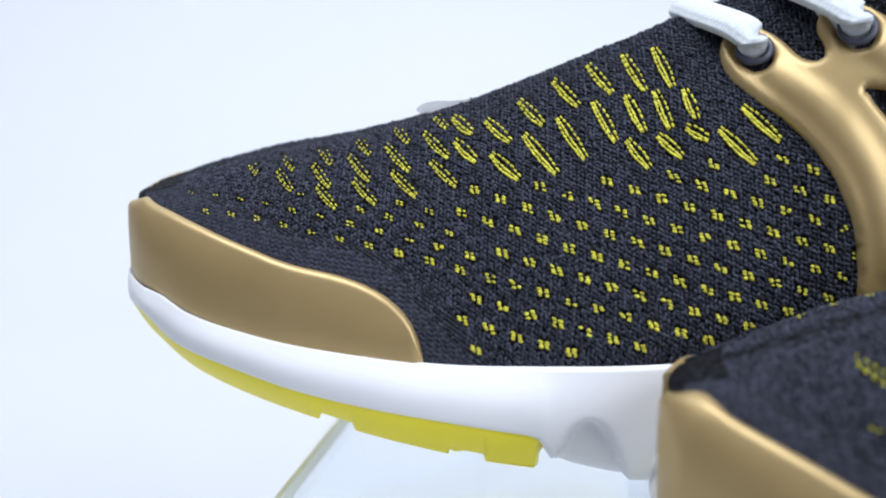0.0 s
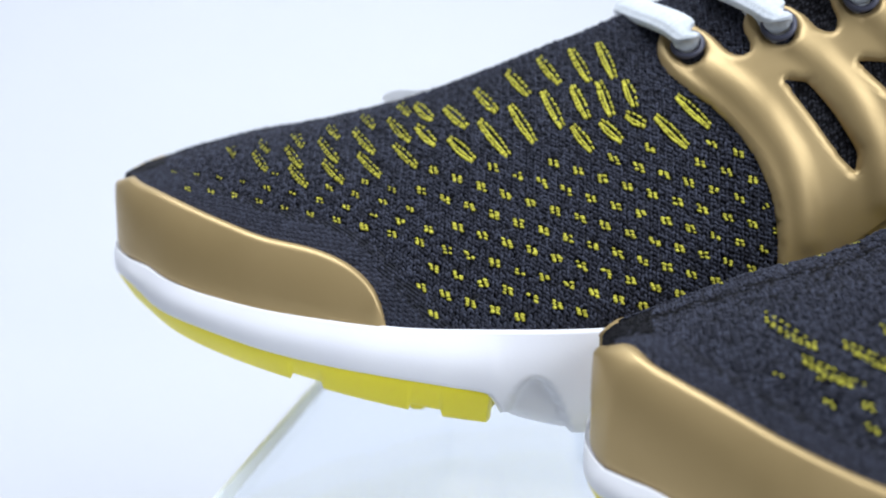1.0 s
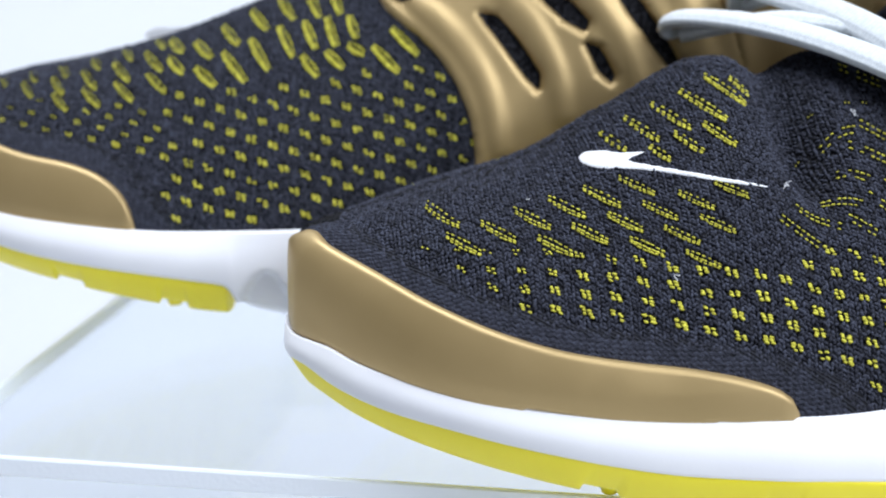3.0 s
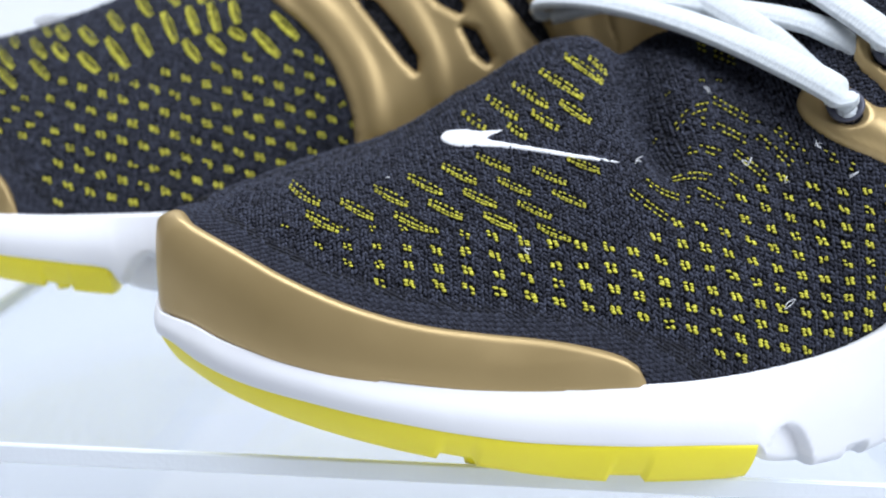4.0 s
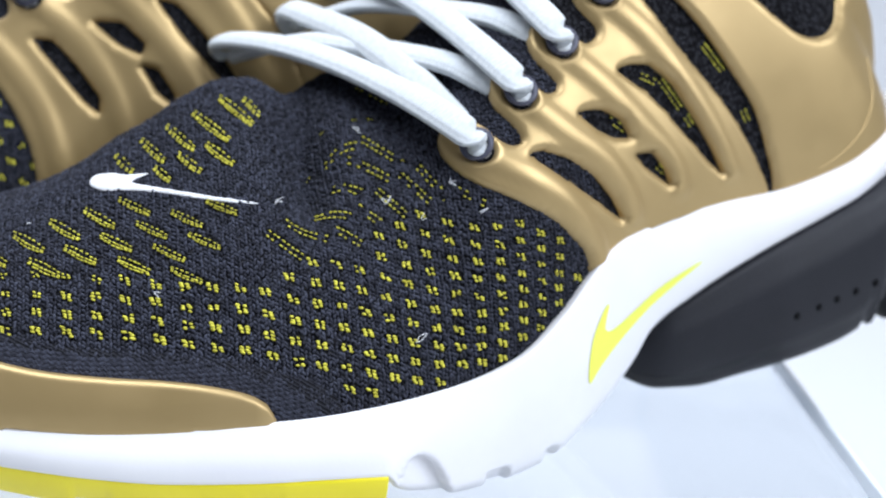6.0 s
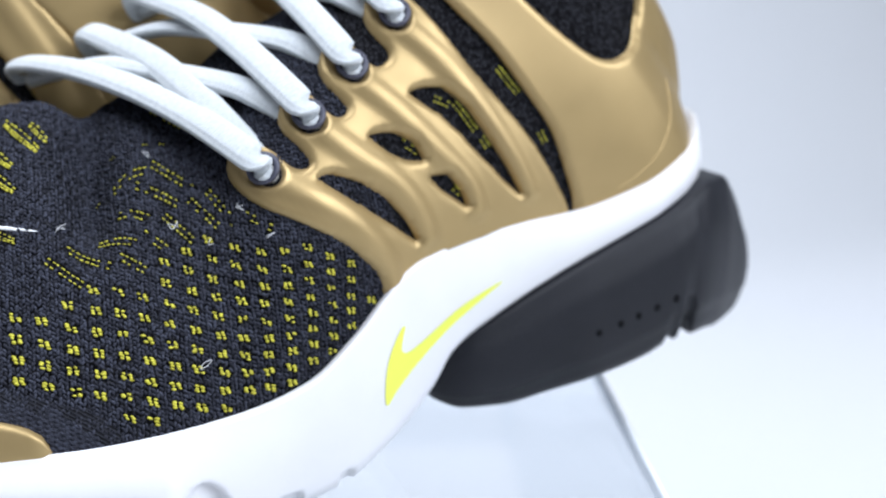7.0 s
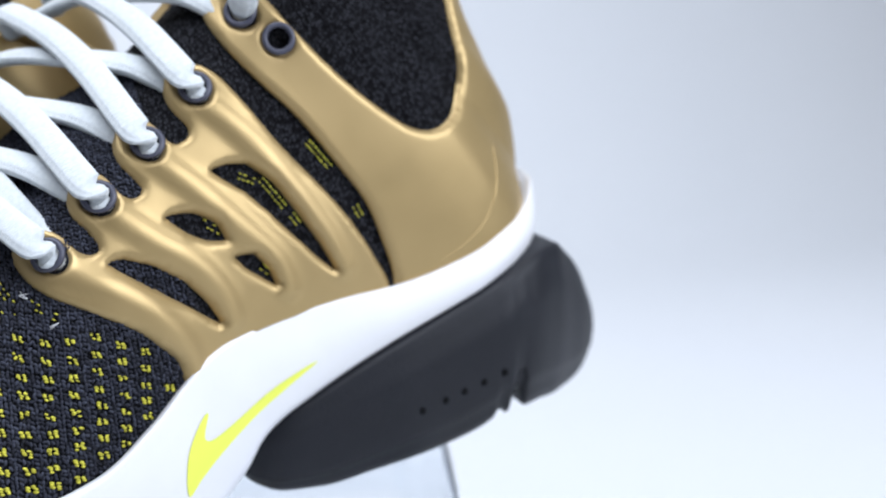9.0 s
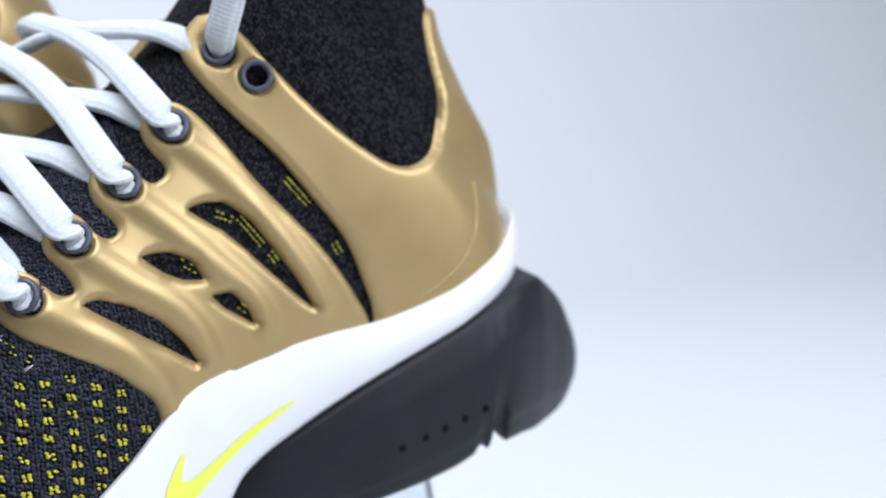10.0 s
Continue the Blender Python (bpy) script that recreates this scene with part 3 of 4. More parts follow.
ARMS_OUT = [[(141, 70.5), (150, 66), (158, 60.5), (165, 52), (167, 46)], [(152, 81), (161, 74), (169, 68), (174.5, 61), (176.6, 55.2)], [(162.5, 90.5), (171, 83.5), (180, 74.5), (187.5, 66.5), (190.2, 59.8)], [(174.5, 101.5), (183, 94), (192, 83), (200, 71), (203.9, 62.9)]]
EYES_OUT = [(141, 72), (151.4, 82.5), (162.7, 92.5), (174.4, 103.5)]
CLIP_OUT = [(217.3, 57), (217, 60), (214.8, 67), (210.9, 77), (204, 86.6), (196.2, 96.8), (188, 105.3), (182.3, 112), (179, 117.8), (179.2, 121), (181.3, 124.7), (184.5, 127.6), (188.2, 127.2), (193.2, 121.6), (196.4, 117.3), (205.4, 107.1), (215.2, 98.6), (223, 93.6), (229, 92.8), (234.8, 95.8), (238.3, 102.5), (239, 109), (238.2, 118), (238.6, 126), (241.2, 129), (245, 126)]
EYES_CLIP = [(186.6, 119.6), (193.6, 114)]


FRONT_IN = [(145.5, 22), (143.5, 43), (140.5, 53), (136.5, 60), (131.5, 65.5), (126.8, 69), (122.5, 73), (121.5, 77.5), (124, 81.5), (128.5, 82.5), (132.5, 80.5), (135.5, 77.2), (138.5, 76.8), (139.3, 79), (138.5, 82.5), (140.5, 86.3), (145, 87.5), (149.5, 85.5), (152.5, 82.5), (155.5, 82), (156.3, 84.5), (155.3, 88.5), (157, 92.5), (161.5, 94), (166, 92), (168.5, 89.5), (171.5, 89.5), (172, 92), (171, 96.5), (172.5, 101), (177, 103), (182, 101.5), (188, 96), (195, 88), (203, 78), (209, 68), (213, 54), (205, 48), (196, 43), (186, 37.5), (176, 31.5), (168, 27.5), (160, 24), (153, 22.5)]
SLOTS_IN = [[(145.5, 71.5), (150, 71.3), (155, 65.5), (160, 58), (159.8, 54), (156.5, 57), (150.5, 65)], [(160, 76), (167, 75.7), (172, 70.5), (171, 68), (166, 70.5)], [(171, 65.3), (175, 64), (178.7, 57.5), (178, 55.5), (174.5, 58.5)], [(176, 81), (181, 79.5), (186, 73.5), (191.5, 66), (195, 60), (194, 57.5), (189.5, 62.5), (182, 72)]]
ARMS_IN = [[(128, 76), (138, 68), (146, 56), (150, 40)], [(145, 82), (156, 72), (163, 60), (166, 48)], [(161, 88), (171, 78), (180, 66), (185, 55)], [(177, 97), (187, 88), (197, 72), (202, 60)]]
EYES_IN = [(128, 77), (145, 82), (161, 88.5), (177, 97.5)]


def forward(pts):
    """The same outlines on the inner side, set forward towards the toe."""
    shift = Curve((20, -25), (44, -24), (60, -20), (75, -16), (105, -12), (130, -4))
    wane = Curve((130, 1), (175, 1), (217, 0.35), (250, 0))
    return [(s + float(shift(h)) * float(wane(s)), h - 2.0 * float(wane(s)) * (h > 48)) for s, h in pts]


def circle(c, r, n=18):
    return [(c[0] + r * math.cos(2 * math.pi * i / n), c[1] + r * math.sin(2 * math.pi * i / n)) for i in range(n)]


def build_eyelet(c, side, k, parent):
    (t, q), = unfold([c])
    p = skin(t, q, side, 2.4)
    a = skin(t, q, side, 0.5)
    n = Vector(place(p, k)) - Vector(place(a, k))
    rot = n.to_track_quat("Z", "Y").to_matrix().to_4x4()
    m = Matrix.Translation(Vector(place(p, k))) @ rot
    pts = []
    for i in range(28):
        u = 2 * math.pi * i / 28
        ring = []
        for j in range(10):
            v = 2 * math.pi * j / 10
            rr = 0.0031 + 0.0007 * math.cos(v)
            ring.append(m @ Vector((rr * math.cos(u), rr * math.sin(u), 0.0007 * math.sin(v))))
        pts.append(ring)
    return link("eyelet", tidy(grid_mesh(np.array(pts), True, True)), EYELET, parent, "dark grey eyelet")


def build_cage(k, parent):
    eyes = {}
    for side in (1, -1):
        fix = (lambda p: p) if side > 0 else forward
        front, slots, arms, ring = (FRONT_OUT, SLOTS_OUT, ARMS_OUT, EYES_OUT) if side > 0 else (FRONT_IN, SLOTS_IN, ARMS_IN, EYES_IN)
        holes = [chamfered(np.mean(s, 0) + (np.array(s) - np.mean(s, 0)) * (1.14 if side > 0 else 1.05)) for s in slots] + [np.array(circle(c, 3.0)) for c in ring]
        bm = patch(smooth_loop(front, 4), holes, side, k, 0.2, 1.7, 1.6, 0.9, arms, 1.15 if side > 0 else 0.7, 2.7)
        cage = link("cage", bm, GOLD, parent, "gold moulded lacing cage with slots")
        clip = fix(CLIP_OUT)
        ring2 = EYES_CLIP if side > 0 else fix(EYES_CLIP)
        outer = unfold(smooth_loop(clip, 4, False))
        outer[-1] = (280.0, 0.0)
        back = np.array([(t, 0.0) for t in np.concatenate([np.linspace(279, 222, 60), np.linspace(220, outer[0][0] + 1, 14)])])
        back[60:, 1] = -0.03
        bm = patch(np.concatenate([outer, back]), [np.array(circle(c, 3.0)) for c in ring2], side, k, 0.3, 2.0, 1.8, 1.0,
                   seam=lambda t, q: (q < 0.02) & (t > 214), flat=True)
        clip_ob = link("heel_clip", bm, GOLD, parent, "gold moulded heel clip")
        # thin raised gold strip, added for the glint along the clip's seam
        seam_line = unfold(smooth_loop([(246.5, 86), (245.5, 79), (242, 71), (236, 65.5), (229, 61.5)], 6, False))
        link("seam_glint", ribbon(skin(seam_line[:, 0], seam_line[:, 1], side, 2.0), k, 0.34, 0.3, ((0, side, 0.2), (0, side, 0.2))), GOLD, clip_ob)
        for c in ring:
            build_eyelet(c, side, k, cage)
        for c in ring2:
            build_eyelet(c, side, k, clip_ob)
        eyes[side] = (ring, ring2)
    return eyes


def many(name, centres, axes, mat, parent, label):
    """Many small ellipsoids in one mesh; axes are three half-axis vectors for each."""
    base = bmesh.new()
    bmesh.ops.create_icosphere(base, subdivisions=1, radius=1.0)
    bv = np.array([tuple(v.co) for v in base.verts])
    bf = np.array([[v.index for v in f.verts] for f in base.faces])
    base.free()
    n = len(centres)
    verts = centres[:, None] + np.einsum("vc,ncd->nvd", bv, axes)
    faces = bf[None] + (np.arange(n) * len(bv))[:, None, None]
    verts, faces = verts.reshape(-1, 3), faces.reshape(-1, 3)
    me = bpy.data.meshes.new(name)
    me.vertices.add(len(verts))
    me.vertices.foreach_set("co", verts.ravel())
    me.loops.add(faces.size)
    me.loops.foreach_set("vertex_index", faces.ravel())
    me.polygons.add(len(faces))
    me.polygons.foreach_set("loop_start", np.arange(len(faces)) * 3)
    me.update(calc_edges=True)
    me.validate()
    me.polygons.foreach_set("use_smooth", np.ones(len(faces), bool))
    me.materials.append(mat)
    ob = new(name, me)
    ob.parent = parent
    return tagged(ob, label, kind="stuff")


def frame_on(t, q, side, k):
    """The point and the three unit directions (along, across, out) on the upper."""
    p = place(skin(t, q, side, 0.0), k)
    n = place(skin(t, q, side, 1.0), k) - p
    n /= np.linalg.norm(n, axis=-1, keepdims=True) + 1e-12
    e = place(skin(t + 0.5, q, side, 0.0), k) - place(skin(t - 0.5, q, side, 0.0), k)
    e -= n * np.sum(e * n, -1, keepdims=True)
    e /= np.linalg.norm(e, axis=-1, keepdims=True) + 1e-12
    return p, e, np.cross(n, e), n


def lobes(spots, k, parent):
    t, q, side, r, flat, t2, q2 = np.concatenate([np.array([x for x in spots if x[2] == d], float) for d in (1, -1)]).T
    p, e, c, n = (np.concatenate(x) for x in zip(*[frame_on(t[side == d], q[side == d], d, k) for d in (1, -1)]))
    ahead = np.concatenate([place(skin(t2[side == d], np.minimum(q2[side == d], 0.99), d, 0.0), k) for d in (1, -1)])
    r, flat = r[:, None] * 0.001, flat[:, None]
    rng = np.random.RandomState(5)
    long = np.where(flat > 0.6, rng.uniform(1.4, 1.8, (len(r), 1)), rng.uniform(1.1, 1.5, (len(r), 1)))
    u = ahead - p
    u -= n * np.sum(u * n, -1, keepdims=True)
    u /= np.linalg.norm(u, axis=-1, keepdims=True) + 1e-12
    v = np.cross(n, u)
    axes = np.stack([u * r * long, v * r / long, n * r * flat], 1)
    many("stitch_pattern", p + n * 0.00026, axes, STITCH, parent, "rows of small yellow knitted stitches")
    return p


def build_loops(k, parent, yellow):
    """The black knit's loops, one by one, left out where the yellow shows through."""
    rng = np.random.RandomState(11)
    cen, axs = [], []
    for side, top, end, wide in ((1, CAP_OUT, 97.0, 4.6), (-1, CAP_IN, 65.0, 5.5)):
        for col, t in enumerate(np.arange(0.5, 168.0 if side > 0 else 150.0, 0.78)):
            qs = np.linspace(0, 1, 120)
            line = bed(np.full(120, t), qs, side)
            arc = np.concatenate([[0], np.cumsum(np.linalg.norm(np.diff(line, axis=0), axis=1))])
            at = np.arange(0.4 + 0.46 * (col % 2), arc[-1], 0.92)
            q = np.interp(at + rng.normal(0, 0.10, len(at)), arc, qs)
            tt = t + rng.normal(0, 0.09, len(q))
            h = bed(tt, q, side)[:, 2]
            low = float(top(t)) + wide - 1.0 if t < end - 2 else 30.5 - 0.85 * (t - end)
            keep = (h > low) & (h > float(FEATHER_H(t)) + 0.4)
            if t < end + 12:
                for dt in (-0.3, 0.0, 0.3):
                    at2 = np.arange(0.2 + 0.3 * (col % 2), arc[-1], 0.95)
                    q2 = np.interp(at2, arc, qs)
                    h2 = bed(np.full_like(q2, t + dt), q2, side)[:, 2]
                    edge = float(top(t)) - 0.6 if t < end else float(FEATHER_H(t)) + 0.3
                    ok = (h2 <= low) & (h2 > edge)
                    if ok.any():
                        p, e, c, n = frame_on(np.full(ok.sum(), t + dt), q2[ok], side, k)
                        u = c * 0.86 - e * 0.5
                        v = np.cross(n, u)
                        cen.append(p + n * 0.0003)
                        axs.append(np.stack([u * 0.00062, v * 0.00019, n * 0.0002], 1))
            if not keep.any():
                continue
            p, e, c, n = frame_on(tt[keep], q[keep], side, k)
            m = len(p)
            ang = (0.55 if col % 2 else -0.55) + rng.normal(0, 0.28, m)
            u = c * np.cos(ang)[:, None] + e * np.sin(ang)[:, None]
            v = np.cross(n, u)
            size = rng.uniform(0.85, 1.12, m)[:, None] * 0.001
            cen.append(p + n * (rng.normal(0.10, 0.10, m)[:, None] * 0.001))
            axs.append(np.stack([u * 0.66 * size, v * 0.36 * size, n * 0.36 * size], 1))
    cen, axs = np.concatenate(cen), np.concatenate(axs)
    keep = np.ones(len(cen), bool)
    for i in range(0, len(cen), 2000):
        d = np.min(np.linalg.norm(cen[i:i + 2000, None] - yellow[None], axis=-1), 1)
        keep[i:i + 2000] = d > 0.00072
    return many("knit_texture", cen[keep], axs[keep], YARN, parent, "small raised loops of black yarn")


ROW_OUT = Curve((10, 42.6), (31, 42.0), (42.6, 41.4), (54, 40.6), (66, 39.3), (77.5, 37.4), (88.6, 35.6), (99, 32.8), (109, 30.7), (119, 27.9), (129, 25.9), (140, 25.5), (165, 30))
ROW_STEP = Curve((10, 2.5), (31, 2.65), (43, 2.9), (66, 3.15), (78, 3.3), (88, 3.8), (112, 3.8), (140, 3.4), (165, 3.4))
STRAP_OUT = Curve((20, 172), (43, 165), (52, 160), (57, 155), (62, 146), (66, 137), (70, 131), (90, 131))
STRAP_IN = Curve((20, 146), (43, 146), (53, 144), (60, 140), (66, 134), (69, 129), (73, 122), (90, 121))
LONG_DASHES = [(75.9, 57.7, 80.5, 54.2), (82.6, 61.2, 87.9, 55.4), (89.3, 64.5, 93.7, 58.1), (96.5, 67.6, 99.8, 61.3), (102.9, 68.9, 105.4, 63.2), (108.6, 69.8, 110.5, 63.8), (82.1, 67, 85.9, 63.6), (89.3, 70.9, 93.1, 67.2), (96.4, 74.2, 99.9, 69.8), (103.5, 76.5, 106.4, 70.6), (109.6, 77.9, 111.8, 71.3), (120, 63.3, 125.5, 58), (124.8, 67.4, 130.3, 62.3), (102.4, 61, 105.7, 56.8), (75.1, 63.4, 79.2, 60.4), (68.6, 59.6, 72.2, 56.9), (68.3, 63.5, 71.6, 61.5), (114.2, 70.2, 115.5, 65.8), (108.4, 62, 112, 58.8), (113.9, 63.6, 117.1, 62)]
DASH_ROW = Curve((20, 54), (26, 54.6), (34, 55), (42, 56.2), (50, 58), (57, 60), (64, 61.4), (70, 62.6), (80, 64.5))
THROAT_DASHES = [(110.7, 71.4, 117.2, 71.3), (115.1, 68.8, 122.3, 65.1), (110.9, 65, 117.1, 62.2), (125.4, 65.4, 129.9, 61), (118.9, 72.3, 126.1, 67.8), (119.8, 62.6, 124.4, 58.3), (106.1, 61.3, 112.8, 58.5), (99.1, 59.2, 107.1, 55.2), (129.4, 67, 132.3, 63.2), (136, 63.3, 140.1, 61.2), (115.2, 59.6, 118.9, 56.9), (109.6, 56.4, 113.9, 53.4), (95.1, 56.4, 101.3, 52)]


def build_stitches(k, parent):
    rng = random.Random(7)
    spots, taken = [], []

    def free(s, h, side, gap):
        return all(d != side or (a - s) ** 2 + (b - h) ** 2 > gap * gap for a, b, d in taken)

    def dot(s, h, side, r):
        """A small pit with two columns of short yellow strands."""
        taken.append((s, h, side))
        lean = rng.uniform(0.1, 0.5)
        rows = (-1, 0, 1) if r > 0.84 else (-0.6, 0.6) if r > 0.66 else (0,)
        for col in (-1, 1):
            for row in rows:
                if rng.random() < 0.08:
                    continue
                a, b = col * 0.58 * r + rng.uniform(-0.14, 0.14), row * 0.5 * r - lean * col * r * 0.5 + rng.uniform(-0.14, 0.14)
                (t, q), (t2, q2) = unfold([(s + a - 0.2 * b, h + b), (s + a - 0.2 * b + 0.5, h + b - 0.5 * rng.uniform(0.1, 0.6))])
                if 0.01 < q < 0.97:
                    spots.append((t, q, side, r * rng.uniform(0.34, 0.48), 0.55, t2, q2))

    def dash(s0, h0, s1, h1, side, r, thin=False):
        """A long pit: a ribbed yellow float on one side, a row of beads on the other."""
        taken.extend((s0 + (s1 - s0) * f, h0 + (h1 - h0) * f, side) for f in (0.1, 0.5, 0.9))
        ln = math.hypot(s1 - s0, h1 - h0)
        dx, dy = (s1 - s0) / ln, (h1 - h0) / ln
        rows = ((-0.58, 1.0, 0.31, 0.62), (0.58, 1.0, 0.31, 0.62)) if thin else ((-0.95 * r / 0.42, 0.75, 0.46, 0.61), (-0.3 * r / 0.42, 0.75, 0.46, 0.61), (0.85 * r / 0.42, 0.95, 0.42, 0.61))
        for across, step, size, flat in rows:
            n = max(2, int(ln / step))
            for i in range(n + 1):
                if thin and rng.random() < 0.15:
                    continue
                f = (i + rng.uniform(-0.15, 0.15)) / n
                bulge = 0.6 + 0.4 * math.sin(math.pi * min(max(f, 0.0), 1.0)) if not thin else 1.0
                a, b = ln * f, across * bulge + rng.uniform(-0.06, 0.06)
                (t, q), (t2, q2) = unfold([(s0 + dx * a - dy * b, h0 + dy * a + dx * b), (s0 + dx * (a + 0.5) - dy * b, h0 + dy * (a + 0.5) + dx * b)])
                if 0.01 < q < 0.985:
                    spots.append((t, q, side, size * (r / 0.42 if not thin else 1.0) * rng.uniform(0.85, 1.1), flat, t2, q2))

    # outer side: long stitches below the laces, then rows that follow the rand
    for s0, h0, s1, h1 in THROAT_DASHES:
        dash(s0, h0, s1, h1, 1, 0.36, True)
    for s, h in ((133, 61), (118, 76), (121.5, 76), (111, 77), (107, 74)):
        dot(s, h, 1, 0.5)
    columns = [13.9]
    while columns[-1] < 165:
        columns.append(columns[-1] + 5.75 - 0.9 * min(max((columns[-1] - 66) / 35, 0), 1))
    for j in range(-2, 10):
        for s in columns:
            s = s + 0.08 * j + rng.uniform(-0.25, 0.25)
            h = float(ROW_OUT(s)) + float(ROW_STEP(s)) * j + rng.uniform(-0.15, 0.15)
            if (j < 0 and s < 107) or h < float(FEATHER_H(s)) + 2.0 or s > float(STRAP_OUT(h)) - 2.5 or s < 41 - 6.0 * j:
                continue
            if h > 52.3 - 0.05 * max(0, min(s, 96) - 36) + 0.32 * max(0, s - 96):
                continue
            grow = 0.74 + 0.32 * np.clip((s - 20) / 45, 0, 1) - 0.06 * j * np.clip((80 - s) / 30, 0, 1) - 0.15 * np.clip((j - 2) / 5, 0, 1) - 0.04 * np.clip((s - 85) / 25, 0, 1)
            if free(s, h, 1, 2.2):
                dot(s, h, 1, max(grow, 0.6))
    for j in range(-1, 12):
        for i in range(-2, 16):
            s, h = 27.2 + 7.2 * i + 10.2 * j, 55.9 + 2.05 * i - 1.85 * j
            top = 51.2 - 0.06 * max(0, s - 60)
            if s < 22 or h < top or h > float(RIDGE_H(s)) - 1.5 or h > 63 + 0.75 * max(0, s - 94) or s > float(STRAP_OUT(h)) - 5.5 or (s > 100 and h < 53.0 + 0.32 * (s - 96)):
                continue
            if s > 80 and not all(free(s + 4.6 * f, h - 2.2 * f, 1, 4.2) for f in (0, 0.5, 1)):
                continue
            dash(s, h, s + 5.4, h - (2.2 if s < 100 else 2.8), 1, 0.32 if s < 66 else 0.27, s > 84)
    for s, h, f in ((66, 69.3, 0.6), (71.8, 72.2, 0.8), (77.6, 75.1, 0.9), (83.5, 78, 1.2), (89.4, 80.9, 1.15), (74, 67.8, 0.5), (79.3, 70.4, 0.7), (85.1, 72.5, 0.9), (94.6, 80.8, 0.5)):
        dash(s, h, s + 5.0 * f, h - 3.7 * f, 1, 0.30 + 0.08 * f)
    # inner side: long stitches in rows below the ridge, then the dots between
    for s0, h0, s1, h1 in LONG_DASHES:
        dash(s0, h0, s1, h1, -1, 0.44)
    for first, high, n in ((24.2, 54.5, 6), (32.4, 52.4, 5), (41.9, 50.1, 4)):
        for i in range(n):
            s, h = first + 8.0 * i, high + 0.75 * i + 0.22 * i * i
            if s < 67:
                half = 1.5 + 0.8 * min(1.0, (s - 24) / 30)
                dash(s - half, h + 0.75 * half, s + half, h - 0.75 * half, -1, 0.27 + 0.07 * min(1.0, (s - 24) / 40))
    for j in range(4):
        for i in range(11):
            s = 15.5 + 5.95 * i - 4.4 * j + (0.4 * j if i > 5 else 0)
            h = 47.6 - 0.105 * (s - 15.5) - 0.0012 * (s - 15.5) ** 2 + 2.75 * j
            if s > 8 and free(s, h, -1, 2.6) and h < (51.5 if j < 3 else 50):
                dot(s, h, -1, 0.7 + 0.2 * np.clip((s - 30) / 35, 0, 1) - 0.05 * j)
    for j in range(-3, 11):
        for i in range(30):
            s = 16 + 5.1 * i + (2.5 if j % 2 else 0)
            h = 36.5 - 0.27 * (s - 62) + 4.5 * j
            if h < float(FEATHER_H(s)) + 2.2 or s > float(STRAP_IN(h)) - 2.0:
                continue
            if s < 58 or (s < 68 and h < 47):
                continue
            if h > 62 - 0.1 * max(0, s - 100) or not free(s, h, -1, 3.4 if s < 70 else 3.9):
                continue
            dot(s, h, -1, 0.72 + 0.30 * np.clip((s - 40) / 40, 0, 1) - 0.18 * np.clip((s - 120) / 25, 0, 1))
    # through the slots of the cage
    for side in (1, -1):
        fix = (lambda p: p) if side > 0 else forward
        if side < 0:
            continue
        for line in ([(181.5, 85.3), (184.5, 84)], [(186.5, 84), (191, 78)], [(193, 75.5), (194, 74)], [(198, 91.5), (202.5, 86)], [(208.5, 76), (209.5, 74)], [(172.5, 76.3), (175.5, 74.3)], [(169, 63.5), (170.5, 62)], [(185, 65), (186.2, 63.8)]):
            (a, b), (c, d) = fix(line)[0], fix(line)[-1]
            dash(a, b, c, d, side, 0.3, True)
    where = lobes(spots, k, parent)
    build_loops(k, parent, where)


def ribbon(path, k, wide, thick, up):
    """A flat round-edged lace along a path of form points; up: a direction off the shoe."""
    p = smooth_loop(path, 10, False)
    n = len(p)
    tan = np.gradient(p, axis=0)
    tan /= np.linalg.norm(tan, axis=1, keepdims=True)
    rows = []
    for i in range(n):
        u = np.array(up[0]) * (1 - i / (n - 1)) + np.array(up[1]) * (i / (n - 1))
        b = np.cross(tan[i], u)
        b /= np.linalg.norm(b)
        nn = np.cross(b, tan[i])
        f = min(1.0, 0.5 + 0.06 * min(i, n - 1 - i))
        ring = []
        for j in range(28):
            a = 2 * math.pi * j / 28
            c, s = math.cos(a), math.sin(a)
            ring.append(p[i] + b * wide / 2 * f * abs(c) ** 0.75 * np.sign(c) + nn * thick / 2 * abs(s) ** 0.75 * np.sign(s) * (1 - 0.3 * math.exp(-(((abs(c) - 0.78) / 0.1) ** 2))))
        rows.append(ring)
    bm = grid_mesh(place(np.array(rows), k), closed_v=True)
    bm.verts.ensure_lookup_table()
    bm.verts.index_update()
    uv = bm.loops.layers.uv.new("uv")
    along = np.concatenate([[0], np.cumsum(np.linalg.norm(np.diff(p, axis=0), axis=1))]) * 0.001
    for f in bm.faces:
        for l in f.loops:
            i, j = divmod(l.vert.index, 28)
            l[uv].uv = (along[i], min(j, 28 - j) / 28 * 0.012)
    for first in (0, (n - 1) * 28):
        bm.faces.new([bm.verts[first + j] for j in range(28)])
    bmesh.ops.recalc_face_normals(bm, faces=bm.faces[:])
    return bm


NEAR_TABS = [(93.5, -23, 89), (110, -25, 96), (122, -25, 105), (139, -25, 117), (150, -25, 122.5)]


def build_tab(p, root, k, parent):
    """A gold cage arm with its eyelet, pulled up off the upper by the lace."""
    p, root = np.array(p, float), np.array(root, float)
    mid = (p + root) / 2 + np.array([0, -5.0, 3.0])
    arm = link("cage_arm", ribbon([root, mid, p + (p - mid) * 0.08], k, 10.0, 2.4, ((-0.1, -0.9, 0.5), (-0.1, -0.5, 0.9))), GOLD, parent, "gold cage arm")
    return arm


